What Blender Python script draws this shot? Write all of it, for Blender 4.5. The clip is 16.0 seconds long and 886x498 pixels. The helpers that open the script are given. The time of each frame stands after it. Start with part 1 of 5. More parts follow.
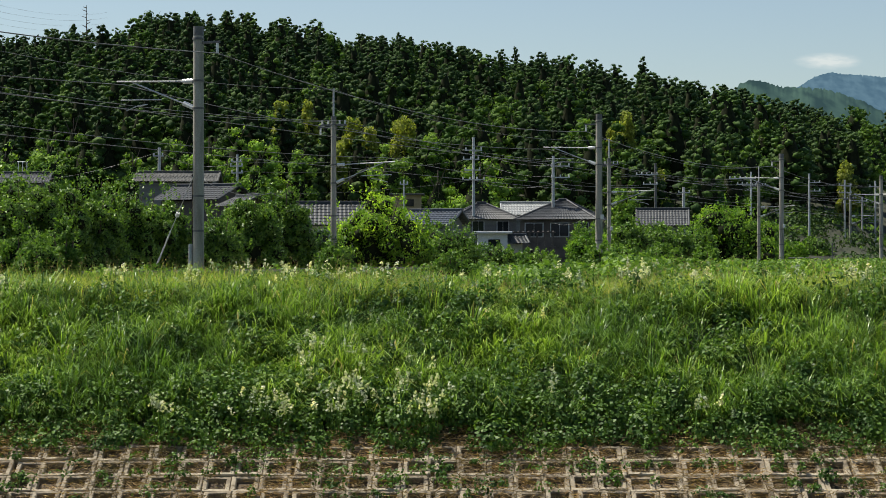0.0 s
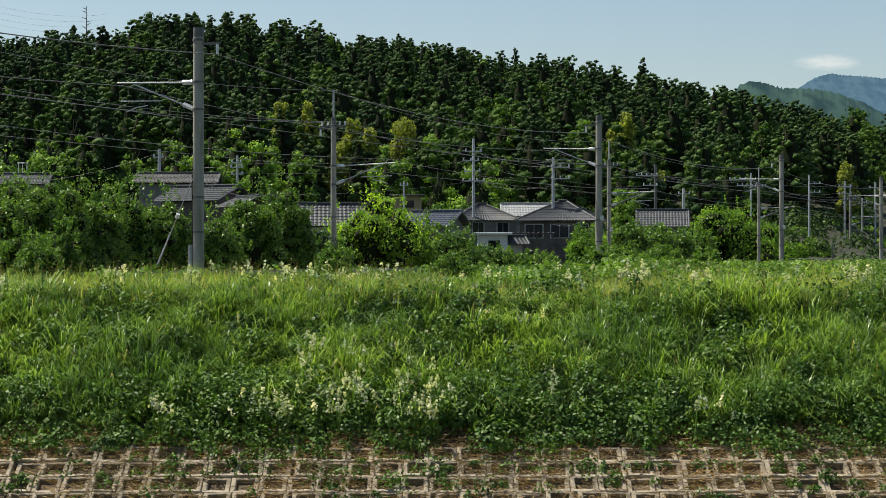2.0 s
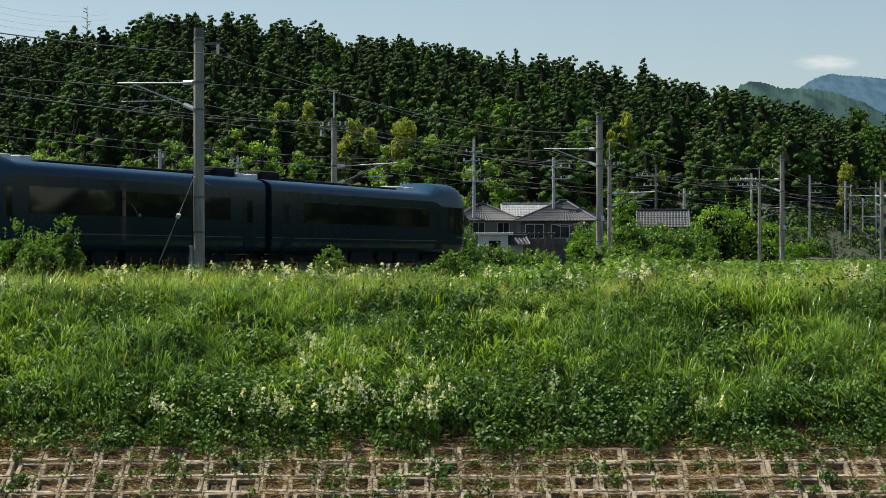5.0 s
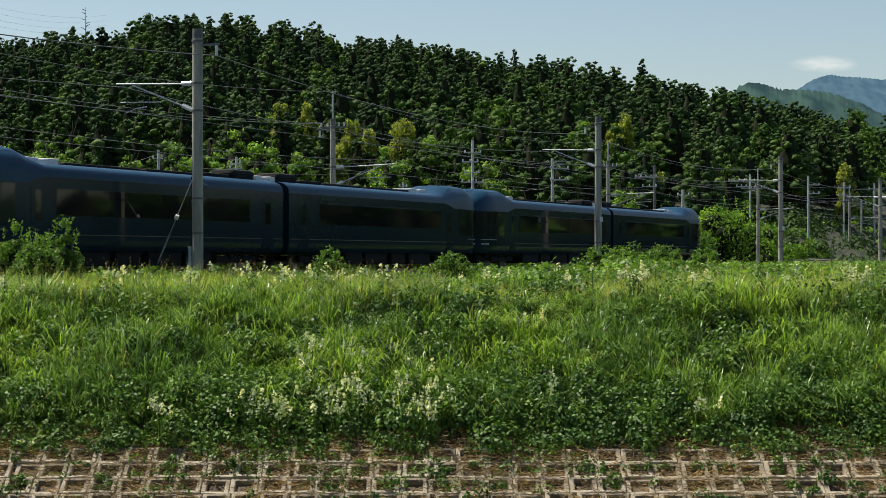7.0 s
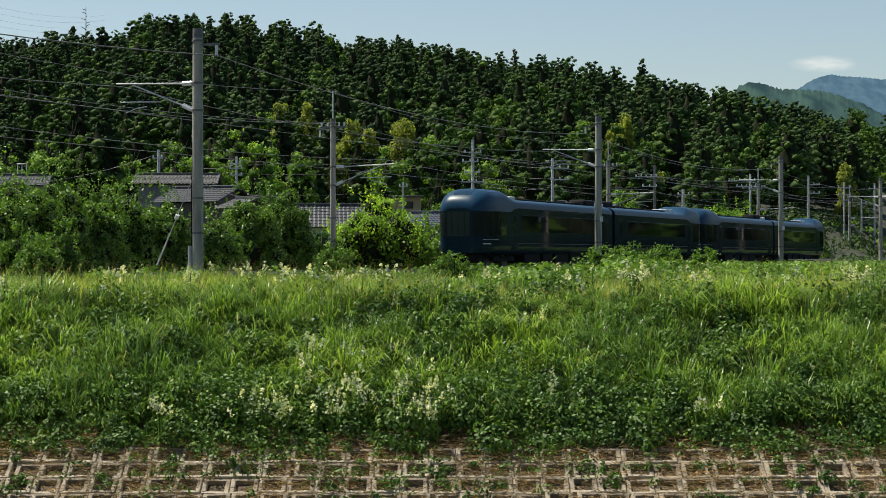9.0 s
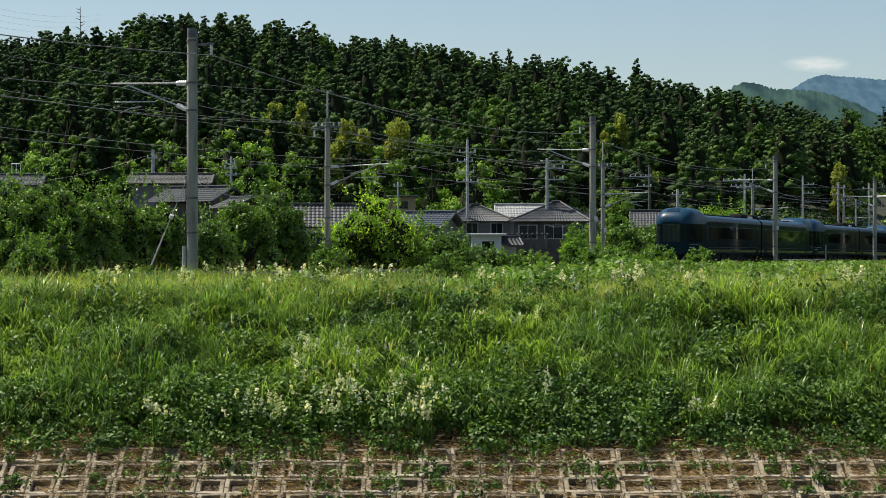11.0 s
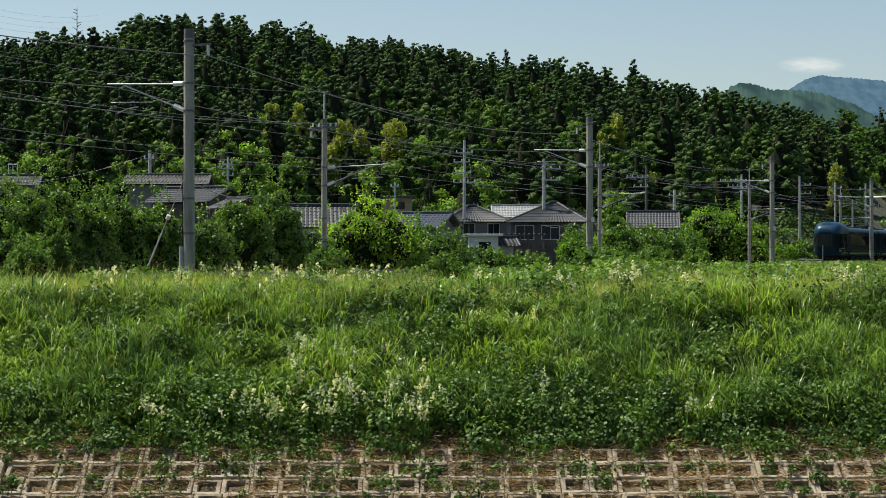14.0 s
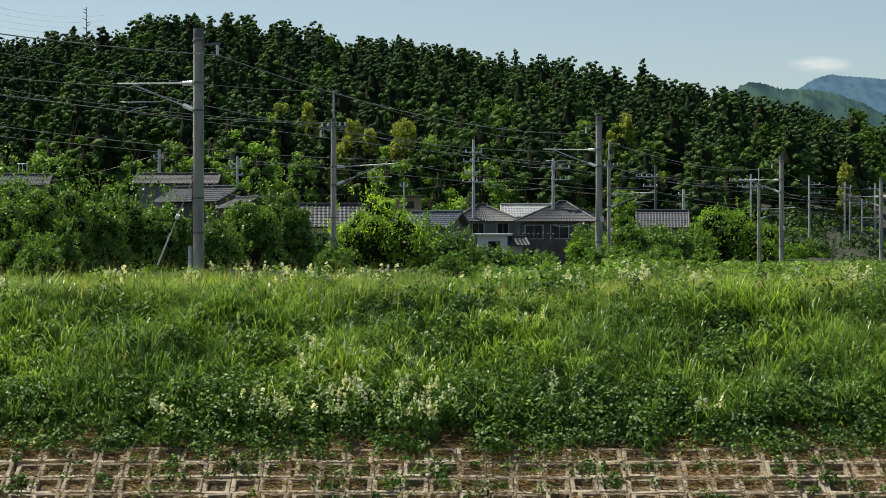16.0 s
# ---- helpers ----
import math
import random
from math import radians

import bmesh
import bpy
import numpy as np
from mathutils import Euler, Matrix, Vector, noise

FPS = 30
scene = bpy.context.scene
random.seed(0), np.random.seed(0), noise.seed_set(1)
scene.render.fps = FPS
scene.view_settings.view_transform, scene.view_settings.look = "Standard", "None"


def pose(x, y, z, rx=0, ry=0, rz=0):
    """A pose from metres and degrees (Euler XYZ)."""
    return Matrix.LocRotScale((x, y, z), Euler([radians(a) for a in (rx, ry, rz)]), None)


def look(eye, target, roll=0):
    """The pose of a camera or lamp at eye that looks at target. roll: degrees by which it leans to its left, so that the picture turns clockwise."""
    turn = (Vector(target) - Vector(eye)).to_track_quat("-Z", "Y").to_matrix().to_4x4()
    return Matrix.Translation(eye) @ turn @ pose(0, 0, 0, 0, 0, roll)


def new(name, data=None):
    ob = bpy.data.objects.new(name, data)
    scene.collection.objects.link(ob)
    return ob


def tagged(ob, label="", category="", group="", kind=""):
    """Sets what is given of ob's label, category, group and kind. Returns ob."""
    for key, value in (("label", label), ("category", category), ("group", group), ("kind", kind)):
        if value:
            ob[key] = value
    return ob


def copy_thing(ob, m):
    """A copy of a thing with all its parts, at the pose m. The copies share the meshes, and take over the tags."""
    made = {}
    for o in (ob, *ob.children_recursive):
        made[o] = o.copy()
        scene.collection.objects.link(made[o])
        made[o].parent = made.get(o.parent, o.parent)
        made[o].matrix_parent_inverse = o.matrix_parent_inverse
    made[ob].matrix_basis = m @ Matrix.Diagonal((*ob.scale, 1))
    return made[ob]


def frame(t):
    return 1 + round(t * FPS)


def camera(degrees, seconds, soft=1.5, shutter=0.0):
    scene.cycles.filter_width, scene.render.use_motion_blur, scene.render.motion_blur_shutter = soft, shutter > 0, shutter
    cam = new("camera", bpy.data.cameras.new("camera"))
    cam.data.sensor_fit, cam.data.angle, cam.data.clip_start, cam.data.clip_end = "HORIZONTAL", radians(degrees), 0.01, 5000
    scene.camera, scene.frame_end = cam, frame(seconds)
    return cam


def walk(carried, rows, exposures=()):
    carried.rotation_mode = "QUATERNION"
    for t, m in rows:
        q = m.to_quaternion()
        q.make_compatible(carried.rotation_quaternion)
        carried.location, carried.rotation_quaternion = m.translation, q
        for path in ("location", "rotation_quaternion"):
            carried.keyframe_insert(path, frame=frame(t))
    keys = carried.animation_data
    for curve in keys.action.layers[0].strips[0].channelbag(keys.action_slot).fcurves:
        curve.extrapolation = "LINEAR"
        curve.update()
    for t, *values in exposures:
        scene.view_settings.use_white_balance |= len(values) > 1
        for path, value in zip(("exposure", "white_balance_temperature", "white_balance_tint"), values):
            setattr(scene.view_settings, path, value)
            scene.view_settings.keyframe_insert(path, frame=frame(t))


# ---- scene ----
EYE = 0.6          # eye over the rails, which lie at z = 0
cam = camera(26.5, 16.0, soft=0.75, shutter=0.15)
FOC = 3329.0


def view(dx, dy):
    """Tripod head: dx, dy are small turns in thousandths of the focal unit."""
    return pose(0, 0, EYE, 90 + math.degrees((15 + dy) / FOC), 0, math.degrees(dx / FOC))


walk(cam, [(0, view(0, -3.5)), (0.5, view(0, -3.4)), (1, view(0, -2.2)), (1.5, view(0, -2)), (2, view(0, -1.5)), (2.5, view(0, -1)),
           (3, view(0, -0.7)), (3.5, view(0.7, -0.7)), (4, view(1, -1.2)), (6.5, view(-0.3, -0.5)), (7, view(-1.4, 0.7)),
           (7.5, view(-0.6, 0.7)), (8, view(-1.1, 0.1)), (8.5, view(-1.5, 0.5)), (9, view(-1.1, 0.3)), (10.2, view(-2.5, 0.2)),
           (10.9, view(-9, 0.1)), (11.5, view(-21.7, 0)), (12, view(-31.3, 0)), (12.5, view(-36.5, 0.7)), (13, view(-36.5, 1)),
           (13.5, view(-31.7, 1)), (14, view(-16.3, 1)), (14.5, view(-7, 0.3)), (15, view(-2.3, 0)), (15.5, view(-0.3, 0)), (16, view(0, 0))])

# ---- light ----
SUN_EL, SUN_AZ = 60.0, -62.0      # azimuth clockwise from the viewing direction
world = bpy.data.worlds.new("sky")
scene.world = world
world.use_nodes = True
wn = world.node_tree.nodes
sky = wn.new("ShaderNodeTexSky")
sky.sky_type = "NISHITA"
sky.sun_disc = False
sky.sun_elevation, sky.sun_rotation = radians(SUN_EL), radians(SUN_AZ)
sky.air_density, sky.dust_density, sky.ozone_density = 1.0, 0.8, 1.1
wn["Background"].inputs["Strength"].default_value = 0.078
world.node_tree.links.new(sky.outputs[0], wn["Background"].inputs["Color"])
sun = new("sun", bpy.data.lights.new("sun", "SUN"))
sun.data.energy, sun.data.angle, sun.data.color = 5.0, radians(0.5), (1.0, 0.95, 0.86)
az, el = radians(SUN_AZ), radians(SUN_EL)
sun.matrix_world = look((0, 0, 60), Vector((0, 0, 60)) - Vector((math.sin(az) * math.cos(el), math.cos(az) * math.cos(el), math.sin(el))))
scene.view_settings.exposure = 0.52
scene.view_settings.use_white_balance = True
scene.view_settings.white_balance_temperature, scene.view_settings.white_balance_tint = 6750, 7.5


# ---- materials ----
def mat(name, rough=0.6, metal=0.0, spec=0.5):
    m = bpy.data.materials.new(name)
    m.use_nodes = True
    b = m.node_tree.nodes["Principled BSDF"]
    b.inputs["Roughness"].default_value, b.inputs["Metallic"].default_value = rough, metal
    b.inputs["Specular IOR Level"].default_value = spec
    return m, m.node_tree.nodes, m.node_tree.links, b


def flat(name, colour, rough=0.6, metal=0.0):
    m, n, l, b = mat(name, rough, metal)
    b.inputs["Base Color"].default_value = (*colour, 1)
    return m


def ramp(n, l, fac, stops):
    r = n.new("ShaderNodeValToRGB")
    e = r.color_ramp.elements
    while len(e) < len(stops):
        e.new(0.5)
    for i, (p, c) in enumerate(stops):
        e[i].position, e[i].color = p, (*c, 1)
    l.new(fac, r.inputs[0])
    return r.outputs[0]


def noise_of(n, l, scale, detail=4, coord="Object", stretch=None):
    tc, t = n.new("ShaderNodeTexCoord"), n.new("ShaderNodeTexNoise")
    t.inputs["Scale"].default_value, t.inputs["Detail"].default_value = scale, detail
    v = tc.outputs[coord]
    if stretch:
        mp = n.new("ShaderNodeMapping")
        mp.inputs["Scale"].default_value = stretch
        l.new(v, mp.inputs[0])
        v = mp.outputs[0]
    l.new(v, t.inputs["Vector"])
    return t.outputs[0]


def mix(n, l, fac, a, b, kind="MIX"):
    m = n.new("ShaderNodeMix")
    m.data_type, m.blend_type = "RGBA", kind
    for sock, v in ((m.inputs[0], fac), (m.inputs[6], a), (m.inputs[7], b)):
        if hasattr(v, "is_output"):
            l.new(v, sock)
        else:
            sock.default_value = v if isinstance(v, (int, float)) else (*v, 1)
    return m.outputs[2]


def bump(n, l, b, height, strength, dist):
    bp = n.new("ShaderNodeBump")
    bp.inputs["Strength"].default_value, bp.inputs["Distance"].default_value = strength, dist
    l.new(height, bp.inputs["Height"])
    l.new(bp.outputs[0], b.inputs["Normal"])


def grainy(name, stops, scale=3.0, fine=40.0, rough=0.7, metal=0.0, relief=0.3, dist=0.01, spec=0.5, stretch=None):
    """Colour in two scales of noise, with relief."""
    m, n, l, b = mat(name, rough, metal, spec)
    big, small = noise_of(n, l, scale, 5, stretch=stretch), noise_of(n, l, fine, 3)
    c = ramp(n, l, big, stops)
    g = ramp(n, l, small, [(0.3, (0.72, 0.72, 0.72)), (0.7, (1.12, 1.12, 1.12))])
    l.new(mix(n, l, 0.8, c, g, "MULTIPLY"), b.inputs["Base Color"])
    if relief:
        bump(n, l, b, small, relief, dist)
    return m


def leafy(name, dark, light, patch=0.4, through_=0.35, rough=0.5, dry=None, spec=0.2, fine=0.0):
    """Leaves: each one its own tone, in drifts, letting light through; fine adds small mottling of sprays too small to build."""
    m, n, l, b = mat(name, rough, 0, spec)
    geo = n.new("ShaderNodeNewGeometry")
    own = ramp(n, l, geo.outputs["Random Per Island"], [(0.0, dark), (1.0, light)])
    drift = ramp(n, l, noise_of(n, l, patch, 3), [(0.33, (0.5, 0.58, 0.62)), (0.5, (0.95, 0.95, 0.9)), (0.67, (1.3, 1.2, 1.0))])
    c = mix(n, l, 1.0, own, drift, "MULTIPLY")
    if fine:
        spray = noise_of(n, l, fine, 4)
        c = mix(n, l, 1.0, c, ramp(n, l, spray, [(0.34, (0.55, 0.58, 0.6)), (0.5, (0.95, 0.95, 0.95)), (0.66, (1.35, 1.32, 1.2))]), "MULTIPLY")
        bump(n, l, b, spray, 0.7, 0.25)
    if dry:
        few = n.new("ShaderNodeMath")
        few.operation = "GREATER_THAN"
        few.inputs[1].default_value = dry[0]
        l.new(geo.outputs["Random Per Island"], few.inputs[0])
        c = mix(n, l, few.outputs[0], c, dry[1])
    l.new(c, b.inputs["Base Color"])
    tr, ms = n.new("ShaderNodeBsdfTranslucent"), n.new("ShaderNodeMixShader")
    ms.inputs[0].default_value = through_
    l.new(mix(n, l, 1.0, c, (1.25, 1.35, 0.55), "MULTIPLY"), tr.inputs[0])
    l.new(b.outputs[0], ms.inputs[1])
    l.new(tr.outputs[0], ms.inputs[2])
    l.new(ms.outputs[0], n["Material Output"].inputs[0])
    return m


SOIL = grainy("weedy_soil", [(0.3, (0.015, 0.022, 0.008)), (0.6, (0.03, 0.036, 0.015)), (0.8, (0.05, 0.046, 0.024))], 0.8, 25, 0.95)
DIRT = grainy("brown_dirt", [(0.3, (0.06, 0.042, 0.025)), (0.6, (0.12, 0.085, 0.05)), (0.8, (0.2, 0.145, 0.09))], 1.5, 30, 0.95, relief=0.6, dist=0.02)
GRASS = leafy("grass_blade", (0.025, 0.08, 0.013), (0.3, 0.45, 0.1), 0.45, 0.36, 0.36, (0.985, (0.45, 0.38, 0.18)), 0.4)
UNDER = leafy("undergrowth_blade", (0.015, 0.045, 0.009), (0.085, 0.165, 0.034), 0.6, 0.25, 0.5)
CREST = leafy("ripe_grass", (0.2, 0.29, 0.055), (0.5, 0.54, 0.18), 0.5, 0.5, 0.5, (0.88, (0.45, 0.38, 0.19)))
WEED = leafy("weed_leaf", (0.025, 0.072, 0.015), (0.135, 0.24, 0.052), 0.8, 0.25, 0.5, None, 0.2)
VINE = leafy("vine_leaf", (0.05, 0.12, 0.022), (0.22, 0.355, 0.068), 0.35, 0.35, 0.5, None, 0.2)
PETAL = leafy("petal", (0.6, 0.6, 0.45), (0.82, 0.82, 0.68), 2, 0.3)
STRAW = leafy("dry_straw", (0.13, 0.085, 0.045), (0.42, 0.3, 0.17), 1.5, 0.2, 0.8)
BUSH = leafy("bush_leaf", (0.04, 0.1, 0.018), (0.215, 0.36, 0.058), 0.7, 0.28, 0.45, None, 0.3)
BUSH_LIGHT = leafy("bright_leaf", (0.12, 0.25, 0.035), (0.38, 0.54, 0.085), 0.8, 0.55, 0.42)
BUSH_MID = leafy("fresh_leaf", (0.07, 0.17, 0.026), (0.25, 0.4, 0.062), 0.5, 0.5, 0.45)
CONIFER = leafy("conifer_leaf", (0.025, 0.056, 0.02), (0.07, 0.12, 0.038), 0.08, 0.15, 0.7, None, 0.1, 1.7)
CONIFER_MID = leafy("cypress_leaf", (0.03, 0.072, 0.02), (0.095, 0.165, 0.042), 0.1, 0.18, 0.7, None, 0.1, 1.7)
BROAD = leafy("broad_leaf", (0.045, 0.1, 0.02), (0.115, 0.2, 0.042), 0.12, 0.25, 0.65, None, 0.1, 1.5)
BROAD_LIGHT = leafy("young_leaf", (0.12, 0.235, 0.038), (0.3, 0.45, 0.078), 0.2, 0.32, 0.6, None, 0.15, 1.5)
BAMBOO = leafy("bamboo_leaf", (0.19, 0.24, 0.045), (0.42, 0.44, 0.1), 0.25, 0.38, 0.6, None, 0.15, 1.8)
# Near-black colour that stands in for the shade deep inside crowns
CROWN_SHADE = grainy("crown_shade", [(0.3, (0.012, 0.016, 0.008)), (0.7, (0.03, 0.035, 0.016))], 2, 12, 0.95, spec=0.1)
BARK = grainy("bark", [(0.3, (0.08, 0.06, 0.04)), (0.7, (0.16, 0.12, 0.09))], 4, 30, 0.9)
CONCRETE = grainy("pole_concrete", [(0.25, (0.2, 0.185, 0.15)), (0.5, (0.36, 0.34, 0.285)), (0.75, (0.48, 0.46, 0.395))], 2.6, 30, 0.85, stretch=(1.6, 1.6, 0.2))
BLOCK = grainy("block_concrete", [(0.32, (0.1, 0.075, 0.05)), (0.48, (0.27, 0.225, 0.16)), (0.7, (0.48, 0.415, 0.31))], 2.2, 40, 0.9, relief=0.5)
STEEL = grainy("galvanised_steel", [(0.3, (0.42, 0.43, 0.44)), (0.7, (0.6, 0.6, 0.6))], 5, 40, 0.62, 0.3, 0.1)
DARK_STEEL = grainy("weathered_steel", [(0.3, (0.12, 0.12, 0.12)), (0.7, (0.2, 0.19, 0.18))], 5, 40, 0.6, 0.4, 0.1)
PORCELAIN = grainy("porcelain", [(0.3, (0.66, 0.66, 0.64)), (0.7, (0.8, 0.8, 0.78))], 5, 40, 0.25, 0, 0)
WIRE = grainy("wire", [(0.3, (0.1, 0.1, 0.1)), (0.7, (0.2, 0.2, 0.19))], 1, 20, 0.5, 0.3, 0)
PAINT = grainy("navy_paint", [(0.3, (0.006, 0.019, 0.029)), (0.7, (0.01, 0.028, 0.041))], 0.5, 8, 0.12, 0.0, 0.01, 0.001, 0.16)
# Lighter body paint: sunlight on roof and dome is put into the colour
LIT_PAINT = grainy("lit_blue_paint", [(0.3, (0.01, 0.042, 0.08)), (0.7, (0.015, 0.053, 0.1))], 0.5, 8, 0.34, 0.0, 0.01, 0.001, 0.12)
GLASS = mat("tinted_glass", 0.04, 0.0, 0.3)[0]
GLASS.node_tree.nodes["Principled BSDF"].inputs["Base Color"].default_value = (0.008, 0.01, 0.01, 1)
CAB_GLASS = mat("cab_glass", 0.05, 0.0, 0.6)[0]
CAB_GLASS.node_tree.nodes["Principled BSDF"].inputs["Base Color"].default_value = (0.022, 0.03, 0.033, 1)
BLACK = grainy("black_equipment", [(0.3, (0.006, 0.006, 0.007)), (0.7, (0.014, 0.014, 0.014))], 2, 20, 0.8, spec=0.2)
WHITE = grainy("white_paint", [(0.3, (0.7, 0.7, 0.68)), (0.7, (0.8, 0.8, 0.78))], 2, 20, 0.5)


# ---- mesh helpers ----
def mesh_of(name, verts, faces, material, smooth=False, second=None, inner=None):
    """verts N x 3, faces M x k, as arrays; the faces marked in inner take the second material."""
    verts, faces = np.asarray(verts, "f"), np.asarray(faces, "i")
    me = bpy.data.meshes.new(name)
    me.vertices.add(len(verts))
    me.vertices.foreach_set("co", verts.ravel())
    me.loops.add(faces.size)
    me.loops.foreach_set("vertex_index", faces.ravel())
    me.polygons.add(len(faces))
    me.polygons.foreach_set("loop_start", np.arange(0, faces.size, faces.shape[1], dtype="i"))
    me.update(calc_edges=True)
    me.materials.append(material)
    if second:
        me.materials.append(second)
        me.polygons.foreach_set("material_index", np.asarray(inner, "i"))
    me.validate()
    if smooth:
        me.shade_smooth()
    return me


def part(name, bm, material, parent=None, label="", smooth=False):
    me = bpy.data.meshes.new(name)
    if bm.faces:
        bmesh.ops.recalc_face_normals(bm, faces=bm.faces[:])
    bm.to_mesh(me)
    bm.free()
    me.materials.append(material)
    if smooth:
        me.shade_smooth()
        try:
            me.set_sharp_from_angle(angle=radians(35))
        except Exception:
            pass
    ob = new(name, me)
    ob.parent = parent
    return tagged(ob, label)


def piece(name, me, parent=None, label="", m=None):
    ob = new(name, me)
    ob.parent = parent
    if m is not None:
        ob.matrix_basis = m
    return tagged(ob, label)


def thing(name, m, label, category, group="", kind=""):
    ob = new(name)
    ob.empty_display_size = 0.2
    ob.matrix_basis = m
    return tagged(ob, label, category, group, kind)


def box(bm, x0, x1, y0, y1, z0, z1, bevel=0.0, turn=None):
    r = bmesh.ops.create_cube(bm, size=1)
    vs = r["verts"]
    m = Matrix.Translation(((x0 + x1) / 2, (y0 + y1) / 2, (z0 + z1) / 2)) @ Matrix.Diagonal((x1 - x0, y1 - y0, z1 - z0, 1))
    bmesh.ops.transform(bm, matrix=(turn @ m) if turn else m, verts=vs)
    if bevel:
        es = list({e for v in vs for e in v.link_edges})
        bmesh.ops.bevel(bm, geom=es, offset=bevel, segments=2, affect="EDGES", profile=0.5)
    return bm


def rod(bm, a, b, ra, rb=None, seg=10):
    a, b = Vector(a), Vector(b)
    d = b - a
    m = Matrix.Translation((a + b) / 2) @ d.to_track_quat("Z", "Y").to_matrix().to_4x4()
    bmesh.ops.create_cone(bm, cap_ends=True, segments=seg, radius1=ra, radius2=ra if rb is None else rb, depth=d.length, matrix=m)
    return bm


def B():
    return bmesh.new()


RNG = np.random.default_rng(7)


ICO = bmesh.new()
bmesh.ops.create_icosphere(ICO, subdivisions=1, radius=1.0)
BALL_V, BALL_F = np.array([v.co[:] for v in ICO.verts]), np.array([[v.index for v in f.verts] for f in ICO.faces])
ICO.free()


def unit(v):
    return v / np.maximum(np.linalg.norm(v, axis=-1, keepdims=True), 1e-9)


def cards(P, A, W, fold=0.25):
    """Leaf blades: centre P, half length A, half width W; folded along the midrib. Returns verts and quads."""
    nrm = unit(np.cross(A, W)) * np.linalg.norm(W, axis=1, keepdims=True) * fold
    v = np.stack([P - A, P + W + nrm, P + A, P - W + nrm], 1).reshape(-1, 3)
    f = np.arange(len(v)).reshape(-1, 4)
    return v, f


def tri_cards(P, A, W):
    """Small pointed sprays, one triangle each."""
    v = np.stack([P + A, P - A * 0.7 + W * 1.25, P - A * 0.7 - W * 1.25], 1).reshape(-1, 3)
    return v, np.arange(len(v)).reshape(-1, 3)


def random_cards(P, size, aspect=0.55, up=0.0, out=None, spread=1.0):
    n = len(P)
    A = RNG.normal(size=(n, 3)) * spread
    if out is not None:
        A = A + out
    A[:, 2] += up
    A = unit(A)
    W = unit(np.cross(A, RNG.normal(size=(n, 3))))
    s = (np.asarray(size) * RNG.uniform(0.65, 1.3, n))[:, None]
    return cards(P, A * s, W * s * aspect)


def blades(base, height, width, lean, bend=0.6):
    """Grass blades: base N x 3, lean N x 2 sideways shift of the tip. Returns verts and triangles."""
    n = len(base)
    side = RNG.normal(size=(n, 2))
    side = unit(side) * width[:, None] / 2
    z0 = np.zeros((n, 1))
    w = np.concatenate([side, z0], 1)
    up = np.concatenate([lean, height[:, None]], 1)
    mid = base + np.concatenate([lean * 0.3, height[:, None] * 0.62], 1)
    tip = base + np.concatenate([lean, height[:, None] * (1 - bend * 0.35 * RNG.uniform(0, 1, (n, 1)))], 1)
    v = np.stack([base - w * 0.7, base + w * 0.7, mid + w, mid - w, tip], 1).reshape(-1, 3)
    k = np.arange(n)[:, None] * 5
    f = np.concatenate([k + [0, 1, 2], k + [0, 2, 3], k + [3, 2, 4]], 0)
    return v, f


def lump(x, y, s, seed=0.0):
    """Smooth noise on arrays, about -1 to 1."""
    return (np.sin(x * s + 1.3 + seed) * np.cos(y * s * 1.17 - 0.7 + seed * 2) + np.sin(x * s * 2.3 - y * s * 1.9 + seed * 3) * 0.5
            + np.sin(x * s * 4.7 + y * s * 3.1 + seed * 5) * 0.3) / 1.5


def long_blades(base, height, width, lean):
    """Arching blades in three lengths: base N x 3, lean N x 2 the sideways reach of the tip. Returns verts and triangles."""
    n = len(base)
    side = unit(np.stack([-lean[:, 1], lean[:, 0]], 1) + RNG.normal(0, 0.05, (n, 2))) * width[:, None] / 2
    w = np.concatenate([side, np.zeros((n, 1))], 1)
    reach = np.linalg.norm(lean, axis=1)
    droop = np.clip(reach / height, 0, 1.2)
    lv = []
    for k, (out, up, thick) in enumerate(((0, 0, 0.7), (0.22, 0.5, 1.0), (0.58, 0.88, 0.85), (1.0, 1.0, 0.0))):
        z = height * (up - (droop * 0.45 * (k / 3) ** 3))
        c = base + np.concatenate([lean * out, z[:, None]], 1)
        lv += [c - w * thick, c + w * thick] if thick else [c]
    v = np.stack(lv, 1).reshape(-1, 3)
    k = np.arange(n)[:, None] * 7
    f = np.concatenate([k + [0, 1, 3], k + [0, 3, 2], k + [2, 3, 5], k + [2, 5, 4], k + [4, 5, 6]], 0)
    return v, f


# ---- lie of the land ----
P0 = np.array((-6.09, 74.5))             # a point of the line that the near side of the cars follows
U = np.array((0.3931, 0.9195))           # along the line, away from the eye
N = np.array((0.9195, -0.3931))          # off the line, towards the eye
RIDGE_X = [-900, -300, 0, 130, 200, 260, 400, 500, 600, 700, 800, 900, 1000, 1100, 1200, 1300, 1400, 1480, 1515, 1540, 1575]
RIDGE_Z = [29, 30.2, 29.9, 31.9, 31.4, 34.5, 34.5, 33.5, 31.2, 31.5, 28.9, 27.8, 26.2, 24.8, 22.5, 20.8, 18, 15.3, 13, 4, 0]


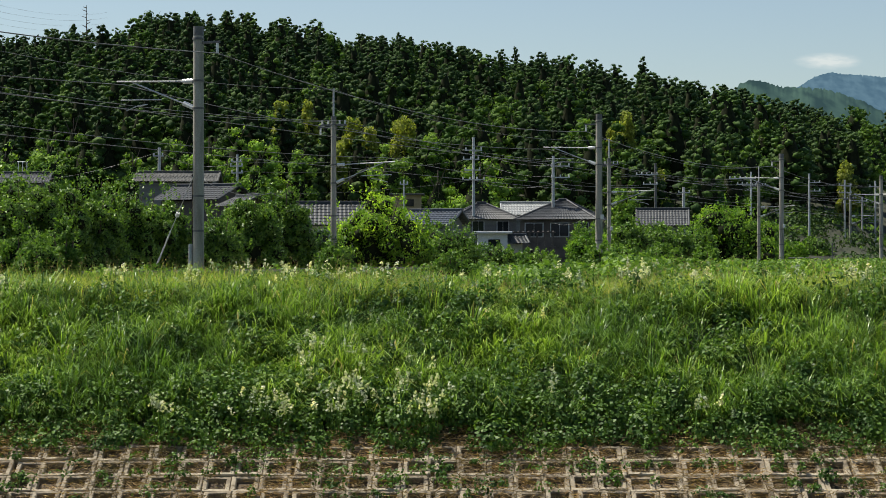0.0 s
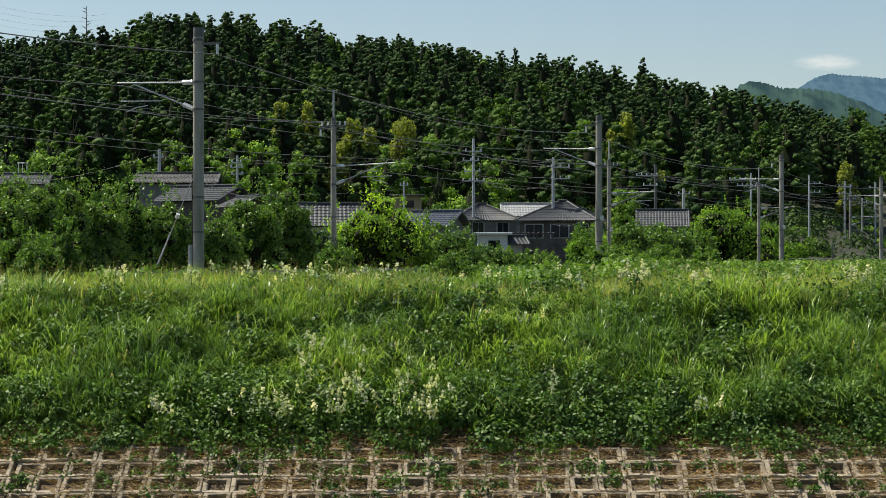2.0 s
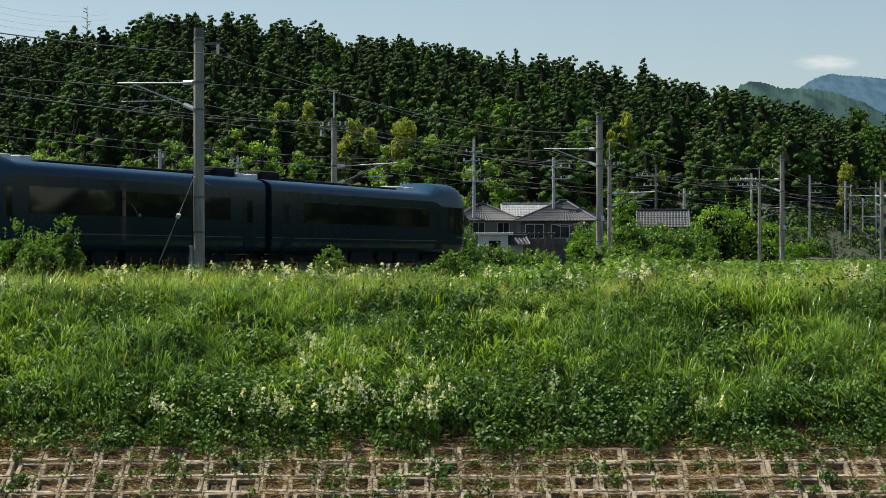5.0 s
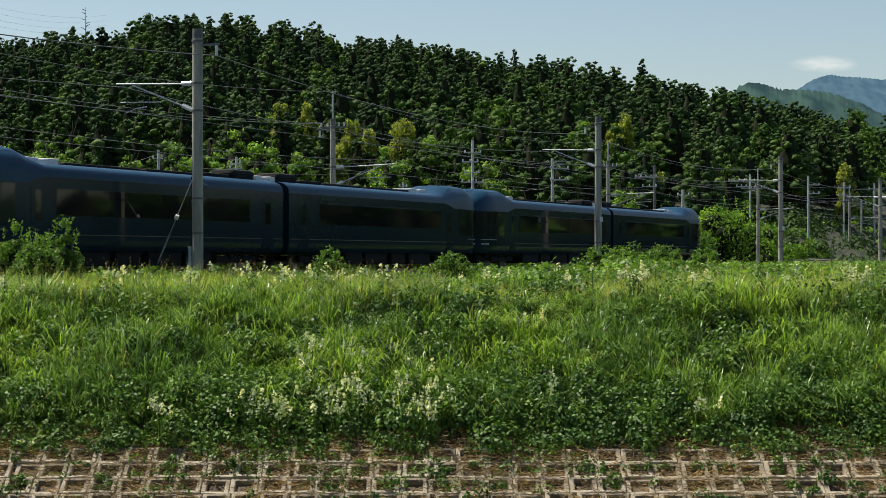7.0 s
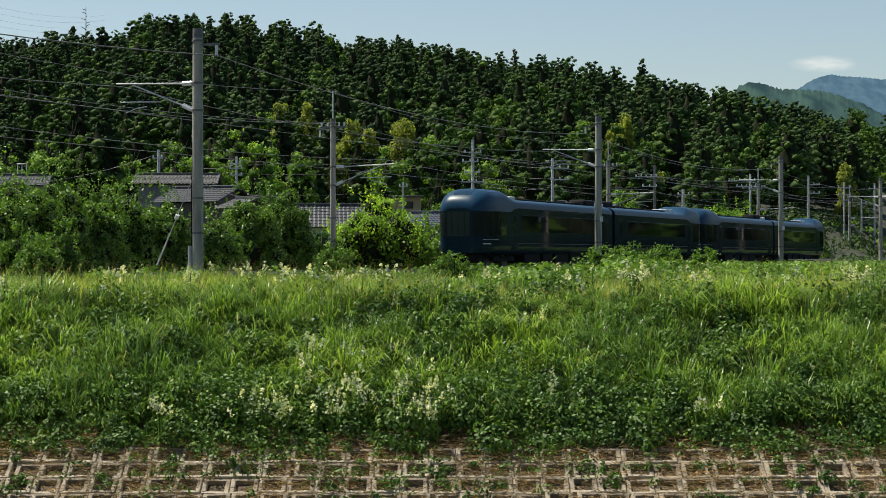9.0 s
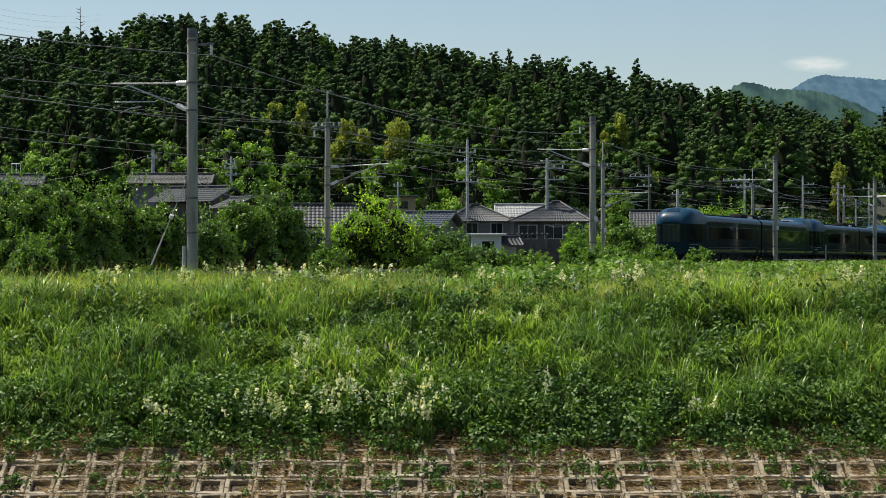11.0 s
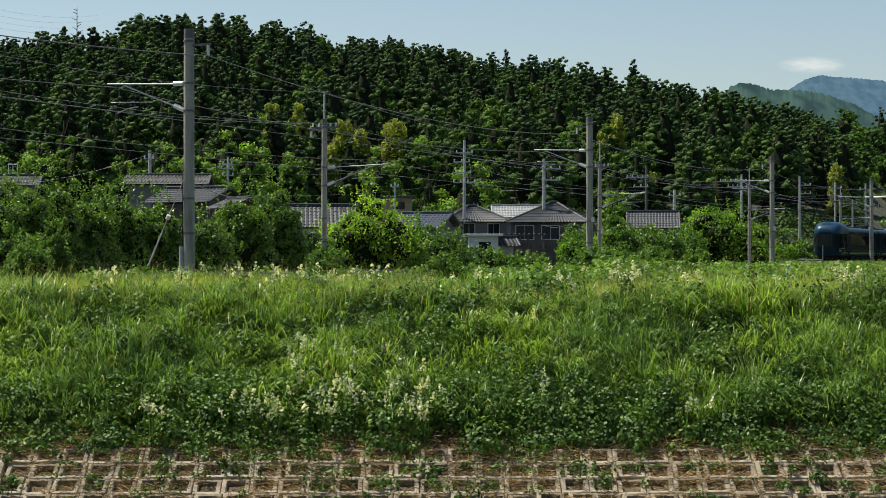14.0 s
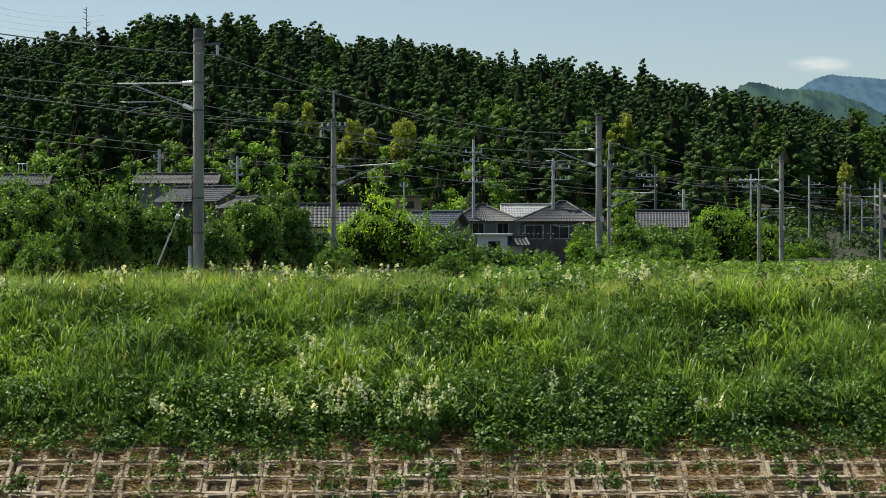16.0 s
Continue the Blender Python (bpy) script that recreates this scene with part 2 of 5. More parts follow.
def land(x, y):
    x, y = np.asarray(x, float), np.asarray(y, float)
    z = np.interp(y, [-60, 3, 12, 24.7, 32.5, 34.5, 40, 60], [-1.0, -1.0, -4.25, -4.17, -0.27, -0.22, -0.35, -0.4])
    fan = 784 + FOC * x / np.maximum(y, 1.0)
    top = np.interp(fan, RIDGE_X, RIDGE_Z)
    t = np.clip((y - 206) / 130, 0, 1)
    back = np.clip((y - 350) / 250, 0, 1)
    z = z + top * (t ** 0.78) * (1 - back * back * (3 - 2 * back))
    hill = np.interp(fan, [1440, 1490, 1530, 1570, 1700, 2600], [0, 10, 17, 25, 32, 20])
    z = z + hill * np.clip((y - 240) / 190, 0, 1) * (1 - np.clip((y - 480) / 250, 0, 1)) * (y > 200)
    # Unseen hill behind the eye, added to block low sky
    behind = np.clip((-y - 60) / 200, 0, 1)
    return z + 45 * behind * behind * (3 - 2 * behind)


def ground():
    xs = np.concatenate([-np.geomspace(2500, 30, 40), np.linspace(-29, 29, 117), np.geomspace(30, 2500, 40)])
    ys = np.concatenate([[-1500, -600, -300, -260, -220, -180, -140, -100, -60, 0, 2, 4, 6, 8, 10, 12, 16, 20, 24], np.linspace(24.7, 36, 60), np.linspace(37, 200, 60), np.linspace(204, 800, 80),
                         np.geomspace(830, 4200, 14)])
    X, Y = np.meshgrid(xs, ys)
    Z = land(X, Y)
    near = (Y > 28.6) & (Y < 40)
    Z = Z + np.where(near, 0.07 * lump(X, Y, 1.7), 0)
    v = np.stack([X, Y, Z], -1).reshape(-1, 3)
    w = len(xs)
    i = (np.arange(len(ys) - 1)[:, None] * w + np.arange(w - 1)[None]).ravel()
    ob = new("ground", mesh_of("ground", v, np.stack([i, i + 1, i + w + 1, i + w], 1), SOIL, True))
    return tagged(ob, "earthen levee, flat field and hill slope under weeds", "ground", kind="structure")


ground()


# ---- the train ----
HEAD = 90 - math.degrees(math.atan2(U[0], U[1]))
HW = 1.42
TIP = 10.5                              # where the nose of a driving cab ends


def plan(x):
    """Half width, roof height and drop of the nose at x along a car whose driving cab is at the + end."""
    q = min(max((x - 8.3) / (TIP - 8.3), 0), 1)
    w = HW * (1 - 0.55 * (1 - max(1 - q ** 2.4, 0) ** (1 / 2.4)))
    q = min(max((x - 8.9) / (TIP - 8.9), 0), 1)
    c = math.sqrt(max(1 - q * q, 0))
    r = min(max((x - 5.6) / 1.6, 0), 1)
    hump = 0.44 * r * r * (3 - 2 * r)
    return w, 3.66 + hump - (1 - c) * 1.03, hump


def section(x):
    w, top, hump = plan(x)
    q = min(max((x - 6.0) / 0.9, 0), 1)
    eave = 3.22 - 0.22 * q * q * (3 - 2 * q)
    pts = [(w - 0.10, 0.82), (w - 0.03, 0.98), (w, 1.15), (w, 1.2), (w, 1.24), (w, eave - 0.2), (w, eave - 0.12), (w, eave - 0.05), (w - 0.005, eave)]
    for k in range(1, 9):
        a = k / 8 * math.pi / 2
        pts.append(((w - 0.01) * math.cos(a) ** 0.55, eave + (top - eave) * math.sin(a) ** 0.85))
    pts[-1] = (0.0, top)
    return [(p, z) for p, z in pts] + [(-p, z) for p, z in reversed(pts[:-1])]


def shell(x0, x1, n, cap0, cap1, band="all"):
    """The skin of a car between two places; band: all, low (sides) or roof."""
    bm = B()
    rows = []
    for i in range(n + 1):
        x = x0 + (x1 - x0) * (math.sin(math.pi / 2 * i / n) if x1 == TIP else i / n)
        rows.append([bm.verts.new((x, p, z)) for p, z in section(x)])
    m = len(rows[0])
    for a, b in zip(rows, rows[1:]):
        for i in range(m - 1):
            high = 7 <= i < m - 8
            if band == "all" or high == (band == "roof"):
                bm.faces.new((a[i], a[i + 1], b[i + 1], b[i]))
        if band != "roof":
            bm.faces.new((a[-1], a[0], b[0], b[-1]))
    if cap0:
        bm.faces.new(rows[0])
    if cap1:
        bm.faces.new(rows[-1])
    bmesh.ops.delete(bm, geom=[v for v in bm.verts if not v.link_faces], context="VERTS")
    return bm


def hatch():
    """A panel let into the front of the cab dome."""
    bm = B()
    g = []
    for i in range(9):
        x = 8.75 + 1.3 * i / 8
        pts = sorted((p, z) for p, z in section(x) if z > 2.9)
        ys, zs = [p for p, z in pts], [z for p, z in pts]
        g.append([bm.verts.new((x + 0.006, y, float(np.interp(y, ys, zs)) + 0.012)) for y in (-0.45, -0.22, 0, 0.22, 0.45)])
    for a, b in zip(g, g[1:]):
        for i in range(4):
            bm.faces.new((a[i], a[i + 1], b[i + 1], b[i]))
    bmesh.ops.solidify(bm, geom=bm.faces[:], thickness=0.02)
    return bm


def wrap_pane(pts, z0, z1, off=0.012):
    """A bent pane that follows plan points, standing a little proud."""
    bm = B()
    lo, hi = [], []
    for i, (x, y) in enumerate(pts):
        a, b = pts[max(i - 1, 0)], pts[min(i + 1, len(pts) - 1)]
        d = Vector((b[1] - a[1], a[0] - b[0], 0)).normalized()
        if d.x * x + d.y * y < 0:
            d = -d
        lo.append(bm.verts.new((x + d.x * off, y + d.y * off, z0)))
        hi.append(bm.verts.new((x + d.x * off, y + d.y * off, z1)))
    for i in range(len(pts) - 1):
        bm.faces.new((lo[i], lo[i + 1], hi[i + 1], hi[i]))
    bmesh.ops.solidify(bm, geom=bm.faces[:], thickness=-0.02)
    return bm


TRIM = grainy("dull_gold_trim", [(0.3, (0.05, 0.045, 0.03)), (0.7, (0.09, 0.08, 0.05))], 2, 20, 0.5, 0.3, 0)


def rail_car():
    car = thing("rail_car", pose(0, 0, 0), "dark blue railway car with a domed driving cab and tinted windows", "railway car", "cars of the train")
    body = part("body", shell(-10.0, 6.9, 30, True, False, "low"), PAINT, car, "glossy dark navy body side", True)
    part("roof", shell(-10.0, 6.9, 30, False, False, "roof"), LIT_PAINT, car, "smooth rounded roof in blue painted lighter for sunlight", True)
    cab = part("cab", shell(6.9, TIP, 34, False, True, "low"), PAINT, car, "rounded dark blue driving cab", True)
    part("dome", shell(6.9, TIP, 34, False, False, "roof"), LIT_PAINT, car, "dome over the cab in blue painted lighter for sunlight", True)
    for s in (1, -1):
        for x0, x1 in ((-7.3, -4.15), (-4.12, -0.97), (-0.94, 2.2), (2.23, 5.35)):
            part("window", box(B(), x0, x1, s * HW - 0.01, s * HW + 0.012, 1.96, 2.82, 0.008), GLASS, body, "dark tinted side window")
        part("door", box(B(), -9.2, -8.3, s * HW - 0.01, s * HW + 0.014, 0.95, 2.85, 0.01), PAINT, body)
        part("window", box(B(), -8.97, -8.53, s * HW - 0.01, s * HW + 0.022, 1.9, 2.75, 0.008), GLASS, body)
        part("door", box(B(), 6.0, 6.72, s * HW - 0.01, s * HW + 0.014, 0.95, 2.85, 0.01), PAINT, body)
        part("window", box(B(), 6.2, 6.52, s * HW - 0.01, s * HW + 0.022, 1.8, 2.75, 0.008), GLASS, body)
        part("stripe", box(B(), -9.9, 6.8, s * HW - 0.01, s * HW + 0.006, 1.33, 1.36), TRIM, body, "thin dull gold line along the side")
        pts = []
        for k in range(17):
            a = radians(-14 + 102 * k / 16)
            x = 8.3 + (TIP - 8.3) * math.sin(a) if a > 0 else 8.3 + a * 3
            pts.append((x, s * plan(x)[0]))
        part("window", wrap_pane(pts, 1.7, 2.9), CAB_GLASS, cab, "large curved cab window")
        side = [(x, s * plan(x)[0]) for x in (8.6, 8.9, 9.2, 9.5, 9.7, 9.85, 10.0, 10.1)]
        part("headlight", wrap_pane(side[3:], 1.27, 1.33, 0.02), PORCELAIN, cab, "slim pale headlight strip")
        part("trim_line", wrap_pane(side, 1.5, 1.525, 0.014), STEEL, cab, "thin bright line round the cab")
        part("trim_line", wrap_pane(side, 1.08, 1.1, 0.014), TRIM, cab, "thin dull line under the headlights")
    for y0, y1 in ((-0.62, -0.37), (-0.33, -0.02), (0.02, 0.33), (0.37, 0.62)):
        part("window", box(B(), TIP - 0.01, TIP + 0.015, y0, y1, 1.7, 2.9, 0.01), CAB_GLASS, cab, "tall front pane")
    part("hatch", hatch(), LIT_PAINT, cab, "pale reflecting panel in the dome", True)
    part("front_door", box(B(), TIP - 0.01, TIP + 0.008, -0.35, 0.35, 0.95, 2.9, 0.01), PAINT, cab)
    part("bumper", box(B(), 9.0, 9.92, -0.85, 0.85, 0.35, 0.83, 0.08), BLACK, car, "black plough under the cab")
    part("gangway", box(B(), -10.25, -9.99, -0.7, 0.7, 0.95, 3.3, 0.05), BLACK, car, "black folding gangway")
    for x0, x1, h in ((-9.3, -7.6, 0.36), (-7.3, -5.4, 0.14), (-5.2, -1.4, 0.1), (-1.0, 3.6, 0.09)):
        part("roof_unit", box(B(), x0, x1, -0.55, 0.55, 3.5, 3.66 + h, 0.16 if h > 0.3 else 0.06), BLACK, car, "black rooftop equipment box")
    for x in (3.9, 5.0):
        part("vent", box(B(), x, x + 0.62, -0.5, 0.5, 3.55, 3.84, 0.03), WHITE, car, "small white roof vent")
    part("vent", box(B(), -9.95, -9.45, -0.5, 0.5, 3.55, 3.84, 0.03), WHITE, car, "small white roof vent")
    part("underframe", box(B(), -9.6, 9.2, -1.1, 1.1, 0.72, 0.95), BLACK, car, "dark underframe")
    for x0, x1 in ((-4.6, -2.9), (-2.6, -0.4), (0.1, 1.6), (2.0, 4.4)):
        part("underfloor_box", box(B(), x0, x1, -1.25, 1.25, 0.32, 0.86, 0.04), BLACK, car, "dark underfloor machinery box")
    for cx in (-6.9, 6.9):
        bog = B()
        for s in (1, -1):
            box(bog, cx - 1.5, cx + 1.5, s * 0.98 - 0.08, s * 0.98 + 0.08, 0.42, 0.68, 0.03)
            rod(bog, (cx - 0.5, s * 1.0, 0.55), (cx - 0.5, s * 1.0, 0.95), 0.14)
            rod(bog, (cx + 0.5, s * 1.0, 0.55), (cx + 0.5, s * 1.0, 0.95), 0.14)
        bogie = part("bogie", bog, BLACK, car)
        for dx in (-1.05, 1.05):
            wl = B()
            rod(wl, (cx + dx, -0.62, 0.43), (cx + dx, 0.62, 0.43), 0.08)
            for s in (1, -1):
                rod(wl, (cx + dx, s * 0.53, 0.43), (cx + dx, s * 0.66, 0.43), 0.43, seg=24)
            part("wheelset", wl, DARK_STEEL, bogie, smooth=True)
    return car


def car_pose(s, back):
    c = P0 + U * s - N * HW
    return pose(c[0], c[1], 0, 0, 0, HEAD + (180 if back else 0))


first_car = rail_car()
# each car, its middle along the train, and whether its cab faces back
CARS = [(first_car, 10.25, True)] + [(copy_thing(first_car, pose(0, 0, 0)), mid, back) for mid, back in ((30.75, False), (51.8, True), (72.3, False))]
# where the end of the last car is along the line, by the second
TRAIN = [(0, -176.6), (1, -153.8), (2, -131.1), (3, -108.5), (3.5, -96.7), (4, -85.6), (5, -63.8), (6, -42.4), (6.5, -31.7), (7, -20.7), (7.5, -9.9), (8, 0.5), (8.5, 10.75),
         (9, 21.1), (10, 40.9), (11, 60.4), (11.5, 69.9), (12, 79.3), (12.5, 88.3), (13, 97.2), (13.5, 106.0), (14, 114.8), (14.5, 123.6), (15, 132.4), (16, 149.9)]


# ---- railway ----
def along(s, off, z):
    """A place s metres along the line, off metres towards the eye from the near side of the cars."""
    p = P0 + U * s + N * off
    return Vector((p[0], p[1], z))


def track(off):
    t = thing("railway_track", pose(0, 0, 0), "steel rails on concrete sleepers in grey ballast", "railway track", kind="structure")
    bm = B()
    for e, z in ((1.0, 0),):
        q = [(2.2, -0.42), (1.35, -0.2), (-1.35, -0.2), (-2.2, -0.42)]
        rows = [[bm.verts.new(along(s, off + o, z_)) for o, z_ in q] for s in range(-120, 421, 20)]
        for a, b in zip(rows, rows[1:]):
            for i in range(3):
                bm.faces.new((a[i], a[i + 1], b[i + 1], b[i]))
    part("ballast", bm, BALLAST, t)
    for o in (0.57, -0.57):
        bm = B()
        rows = [[bm.verts.new(along(s, off + o + a, z_)) for a, z_ in ((0.035, -0.15), (0.035, 0), (-0.035, 0), (-0.035, -0.15))] for s in (-120, 420)]
        for i in range(4):
            bm.faces.new((rows[0][i], rows[0][(i + 1) % 4], rows[1][(i + 1) % 4], rows[1][i]))
        part("rail", bm, DARK_STEEL, t)
    return t


BALLAST = grainy("ballast", [(0.3, (0.1, 0.09, 0.08)), (0.7, (0.26, 0.24, 0.22))], 1.0, 18, 0.95, relief=0.8, dist=0.03)
track(-HW)
track(-HW - 4.2)


def catenary_pole(s, off, top, arm=3.3, side=-1, z_arm=6.63, width=0.19, flip=1):
    """A concrete pole beside the line with a bracket that carries the overhead wire; side -1 reaches away from the eye."""
    p = along(s, off, 0)
    turn = math.degrees(math.atan2(N[1], N[0]))
    t = thing("catenary_pole", pose(p.x, p.y, -0.45, 0, 0, turn + (180 if side < 0 else 0)), "grey concrete railway pole with a tubular wire bracket", "catenary pole", "poles beside the line")
    z0 = 0.45
    part("shaft", rod(B(), (0, 0, -0.3), (0, 0, top + z0 - 0.32), width * 1.06, width * 0.93, 20), CONCRETE, t, smooth=True)
    part("cap", rod(B(), (0, 0, top + z0 - 0.32), (0, 0, top + z0), width * 0.95, width * 0.93, 20), DARK_STEEL, t, "dark stained pole cap", True)
    za = z_arm + z0
    for z in (za, za - 0.95, top + z0 - 0.42, 3.1, 1.9):
        part("band", rod(B(), (0, 0, z - 0.035), (0, 0, z + 0.035), width * 1.08, None, 20), DARK_STEEL, t)
    part("insulator", rod(B(), (0.22, 0, za), (0.6, 0, za), 0.085, None, 12), PORCELAIN, t)
    part("bracket_tube", rod(B(), (0.55, 0, za), (arm, 0, za + 0.09), 0.027), STEEL, t)
    part("insulator", rod(B(), (0.2, 0, za - 0.92), (0.58, 0, za - 0.76), 0.085, None, 12), PORCELAIN, t)
    part("brace_tube", rod(B(), (0.5, 0, za - 0.8), (arm * 0.8, 0, za + 0.03), 0.026), STEEL, t)
    part("steady_arm", rod(B(), (arm * 0.45, 0, za - 0.6), (arm * 0.95, 0, za - 0.57), 0.02), STEEL, t)
    st = B()
    rod(st, (arm * 0.62, 0, za - 0.75), (arm * 0.75, 0, za - 0.8), 0.02)
    rod(st, (arm * 0.75, 0, za - 0.8), (arm * 0.88, 0, za - 0.95), 0.02)
    part("contact_hanger", st, STEEL, t)
    part("top_arm", box(B(), *sorted((-0.85 * flip, 0.2 * flip)), -0.04, 0.04, top + z0 - 0.6, top + z0 - 0.52), DARK_STEEL, t)
    part("insulator", rod(B(), (-0.75 * flip, 0, top + z0 - 0.95), (-0.75 * flip, 0, top + z0 - 0.6), 0.05, None, 10), PORCELAIN, t)
    return t


POLE_S = (-53.3, -9.73, 33.9, 78.7, 122.0, 166.0)
for s in POLE_S:
    catenary_pole(s, 1.6, 8.5, flip=-1 if s in (33.9, 78.7) else 1)


def wire(pts, r=0.012, sag=0.0, name="wire", label="thin dark overhead wire"):
    """A hanging wire through pts, sagging between them."""
    cu = bpy.data.curves.new(name, "CURVE")
    cu.dimensions, cu.bevel_depth, cu.bevel_resolution = "3D", r, 0
    sp = cu.splines.new("POLY")
    out = []
    for a, b in zip(pts, pts[1:]):
        a, b = Vector(a), Vector(b)
        for i in range(12):
            k = i / 12
            out.append(a.lerp(b, k) - Vector((0, 0, sag * 4 * k * (1 - k))))
    out.append(Vector(pts[-1]))
    sp.points.add(len(out) - 1)
    for q, v in zip(sp.points, out):
        q.co = (*v, 1)
    ob = new(name, cu)
    cu.materials.append(WIRE)
    return tagged(ob, label, "overhead wire", "overhead wires")


wire([along(s, o, 7.55) for s, o in zip(POLE_S, (2.35, 2.35, 0.85, 0.85, 2.35, 2.35))], 0.018, 0.75)
wire([along(s, -HW, 6.6) for s in POLE_S], 0.014, 0.55)
wire([along(s, -HW, 5.75) for s in POLE_S], 0.012, 0.02)


# ---- levee: revetment, grass, weeds ----
def stuff(name, vf, material, label, category):
    v, f = vf
    return tagged(new(name, mesh_of(name, v, f, material)), label, category, kind="stuff")


def merge(parts):
    vs, fs, k = [], [], 0
    for v, f in parts:
        vs.append(v)
        fs.append(f + k)
        k += len(v)
    return np.concatenate(vs), np.concatenate(fs)


def soil_z(x, y):
    return land(x, y) + np.where((y > 28.6) & (y < 40), 0.07 * lump(x, y, 1.7), 0)


def slope_points(n, y0, y1, power=1.0):
    y = y0 + (y1 - y0) * RNG.uniform(0, 1, n) ** power
    x = RNG.uniform(-1, 1, n) * (y * 0.262 + 0.3)
    return x, y


def on_slope(px, py):
    """Where the line of sight at these angles meets the plants on the levee."""
    y = np.linspace(28.4, 40, 400)
    x = (px - 784) / FOC * y
    gap = EYE - (py - 456) / FOC * y - (land(x, y) + 0.4)
    if gap.min() > 0:
        far = 33.2 + RNG.uniform(0, 3)           # the line passes over the crest
        return (px - 784) / FOC * far, far
    i = int(np.argmax(gap < 0))
    return x[i], y[i]


def crest_height(x, y):
    """How tall the grass grows along the crest: a trodden stretch stays low."""
    return np.interp(784 + FOC * x / y, [700, 780, 830, 1000, 1080, 1150], [1, 0.9, 0.5, 0.5, 0.8, 1]) * (y > 31.6) + (y <= 31.6)


def levee_grass():
    tuft = 3000
    tx, ty = slope_points(tuft, 28.95, 33.1)
    keep = lump(tx, ty, 1.25, 4.0) + RNG.normal(0, 0.3, tuft) < 0.3 + 0.35 * (ty - 29.0) / 4
    tx, ty = tx[keep], ty[keep]
    # some tufts tower over the rest, in drifts of a metre or two
    tall = np.clip(0.44 + 0.2 * lump(tx, ty, 1.5, 2.0) + RNG.normal(0, 0.12, len(tx)), 0.2, 0.95) * crest_height(tx, ty)
    per = 25
    i = np.repeat(np.arange(len(tx)), per)
    n = len(i)
    a = RNG.uniform(0, 2 * math.pi, n)
    r = 0.12 * np.sqrt(RNG.uniform(0, 1, n))
    x, y = tx[i] + r * np.cos(a), ty[i] + r * np.sin(a)
    h = tall[i] * RNG.uniform(0.5, 1.1, n)
    reach = h * RNG.uniform(0.15, 1.15, n)
    sway = RNG.normal(0, 0.12, (len(tx), 2))[i]
    lean = np.stack([np.cos(a), np.sin(a)], 1) * reach[:, None] + sway + np.array([0.04, -0.06])
    wide = RNG.uniform(0.009, 0.018, n) * (0.75 + 0.8 * RNG.uniform(0, 1, len(tx)) ** 2)[i]
    stuff("tall_grass", long_blades(np.stack([x, y, soil_z(x, y)], 1), h, wide, lean), GRASS, "long arching bright green grass tufts on the levee", "grass")
    n = 24000
    x, y = slope_points(n, 28.8, 33.5)
    h = np.clip(0.26 + 0.1 * lump(x, y, 1.1, 1.0) + RNG.normal(0, 0.07, n), 0.08, 0.6)
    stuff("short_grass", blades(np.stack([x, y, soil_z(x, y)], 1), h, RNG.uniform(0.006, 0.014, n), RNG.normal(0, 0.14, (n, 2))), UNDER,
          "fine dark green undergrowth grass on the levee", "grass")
    n = 36000
    x, y = slope_points(n, 32.2, 37.5, 0.9)
    h = np.clip(0.4 + 0.15 * lump(x, y, 1.3, 3.0) + RNG.normal(0, 0.1, n), 0.1, 0.78) * crest_height(x, y)
    stuff("ripe_grass", blades(np.stack([x, y, soil_z(x, y)], 1), h, RNG.uniform(0.005, 0.011, n), RNG.normal(0, 0.17, (n, 2))), CREST,
          "yellowing grass with seed heads along the levee top", "grass")
    # single stalks with loose seed heads
    k = 900
    sx, sy = slope_points(k, 31.8, 36.5)
    sh = RNG.uniform(0.45, 0.85, k) * crest_height(sx, sy)
    lean = RNG.normal(0, 0.16, (k, 2))
    m = 9
    i = np.repeat(np.arange(k), m)
    q = np.tile(np.linspace(0.72, 1.0, m), k)
    P = np.stack([sx[i] + lean[i, 0] * q ** 2, sy[i] + lean[i, 1] * q ** 2, soil_z(sx, sy)[i] + sh[i] * q], 1) + RNG.normal(0, 0.012, (k * m, 3))
    heads = random_cards(P, 0.02, 0.22, 0.5)
    stuff("seed_heads", heads, STRAW, "loose buff seed heads over the grass", "grass")
    stuff("seed_stalks", long_blades(np.stack([sx, sy, soil_z(sx, sy)], 1), sh, np.full(k, 0.005), lean), CREST, "thin stalks that carry the seed heads", "grass")


def mounds(cx, cy, rad, top, per, size, lift=None):
    """Leaves over the surface of low mounds."""
    i = np.repeat(np.arange(len(cx)), per)
    n = len(i)
    d = unit(RNG.normal(size=(n, 3)))
    d[:, 2] = np.abs(d[:, 2])
    q = RNG.uniform(0.55, 1.03, (n, 1)) ** 0.6
    P = np.stack([cx[i] + d[:, 0] * rad[i] * q[:, 0], cy[i] + d[:, 1] * rad[i] * q[:, 0], d[:, 2] * top[i] * q[:, 0]], 1)
    base = soil_z(cx, cy)[i] if lift is None else lift[i]
    P[:, 2] += base + 0.02
    # leaf faces turned outward
    nrm = unit(d + RNG.normal(0, 0.45, (n, 3)))
    A = unit(np.cross(nrm, RNG.normal(size=(n, 3))))
    W = np.cross(nrm, A)
    s = (size * RNG.uniform(0.6, 1.35, n))[:, None]
    return cards(P, A * s, W * s * 0.68, 0.3)


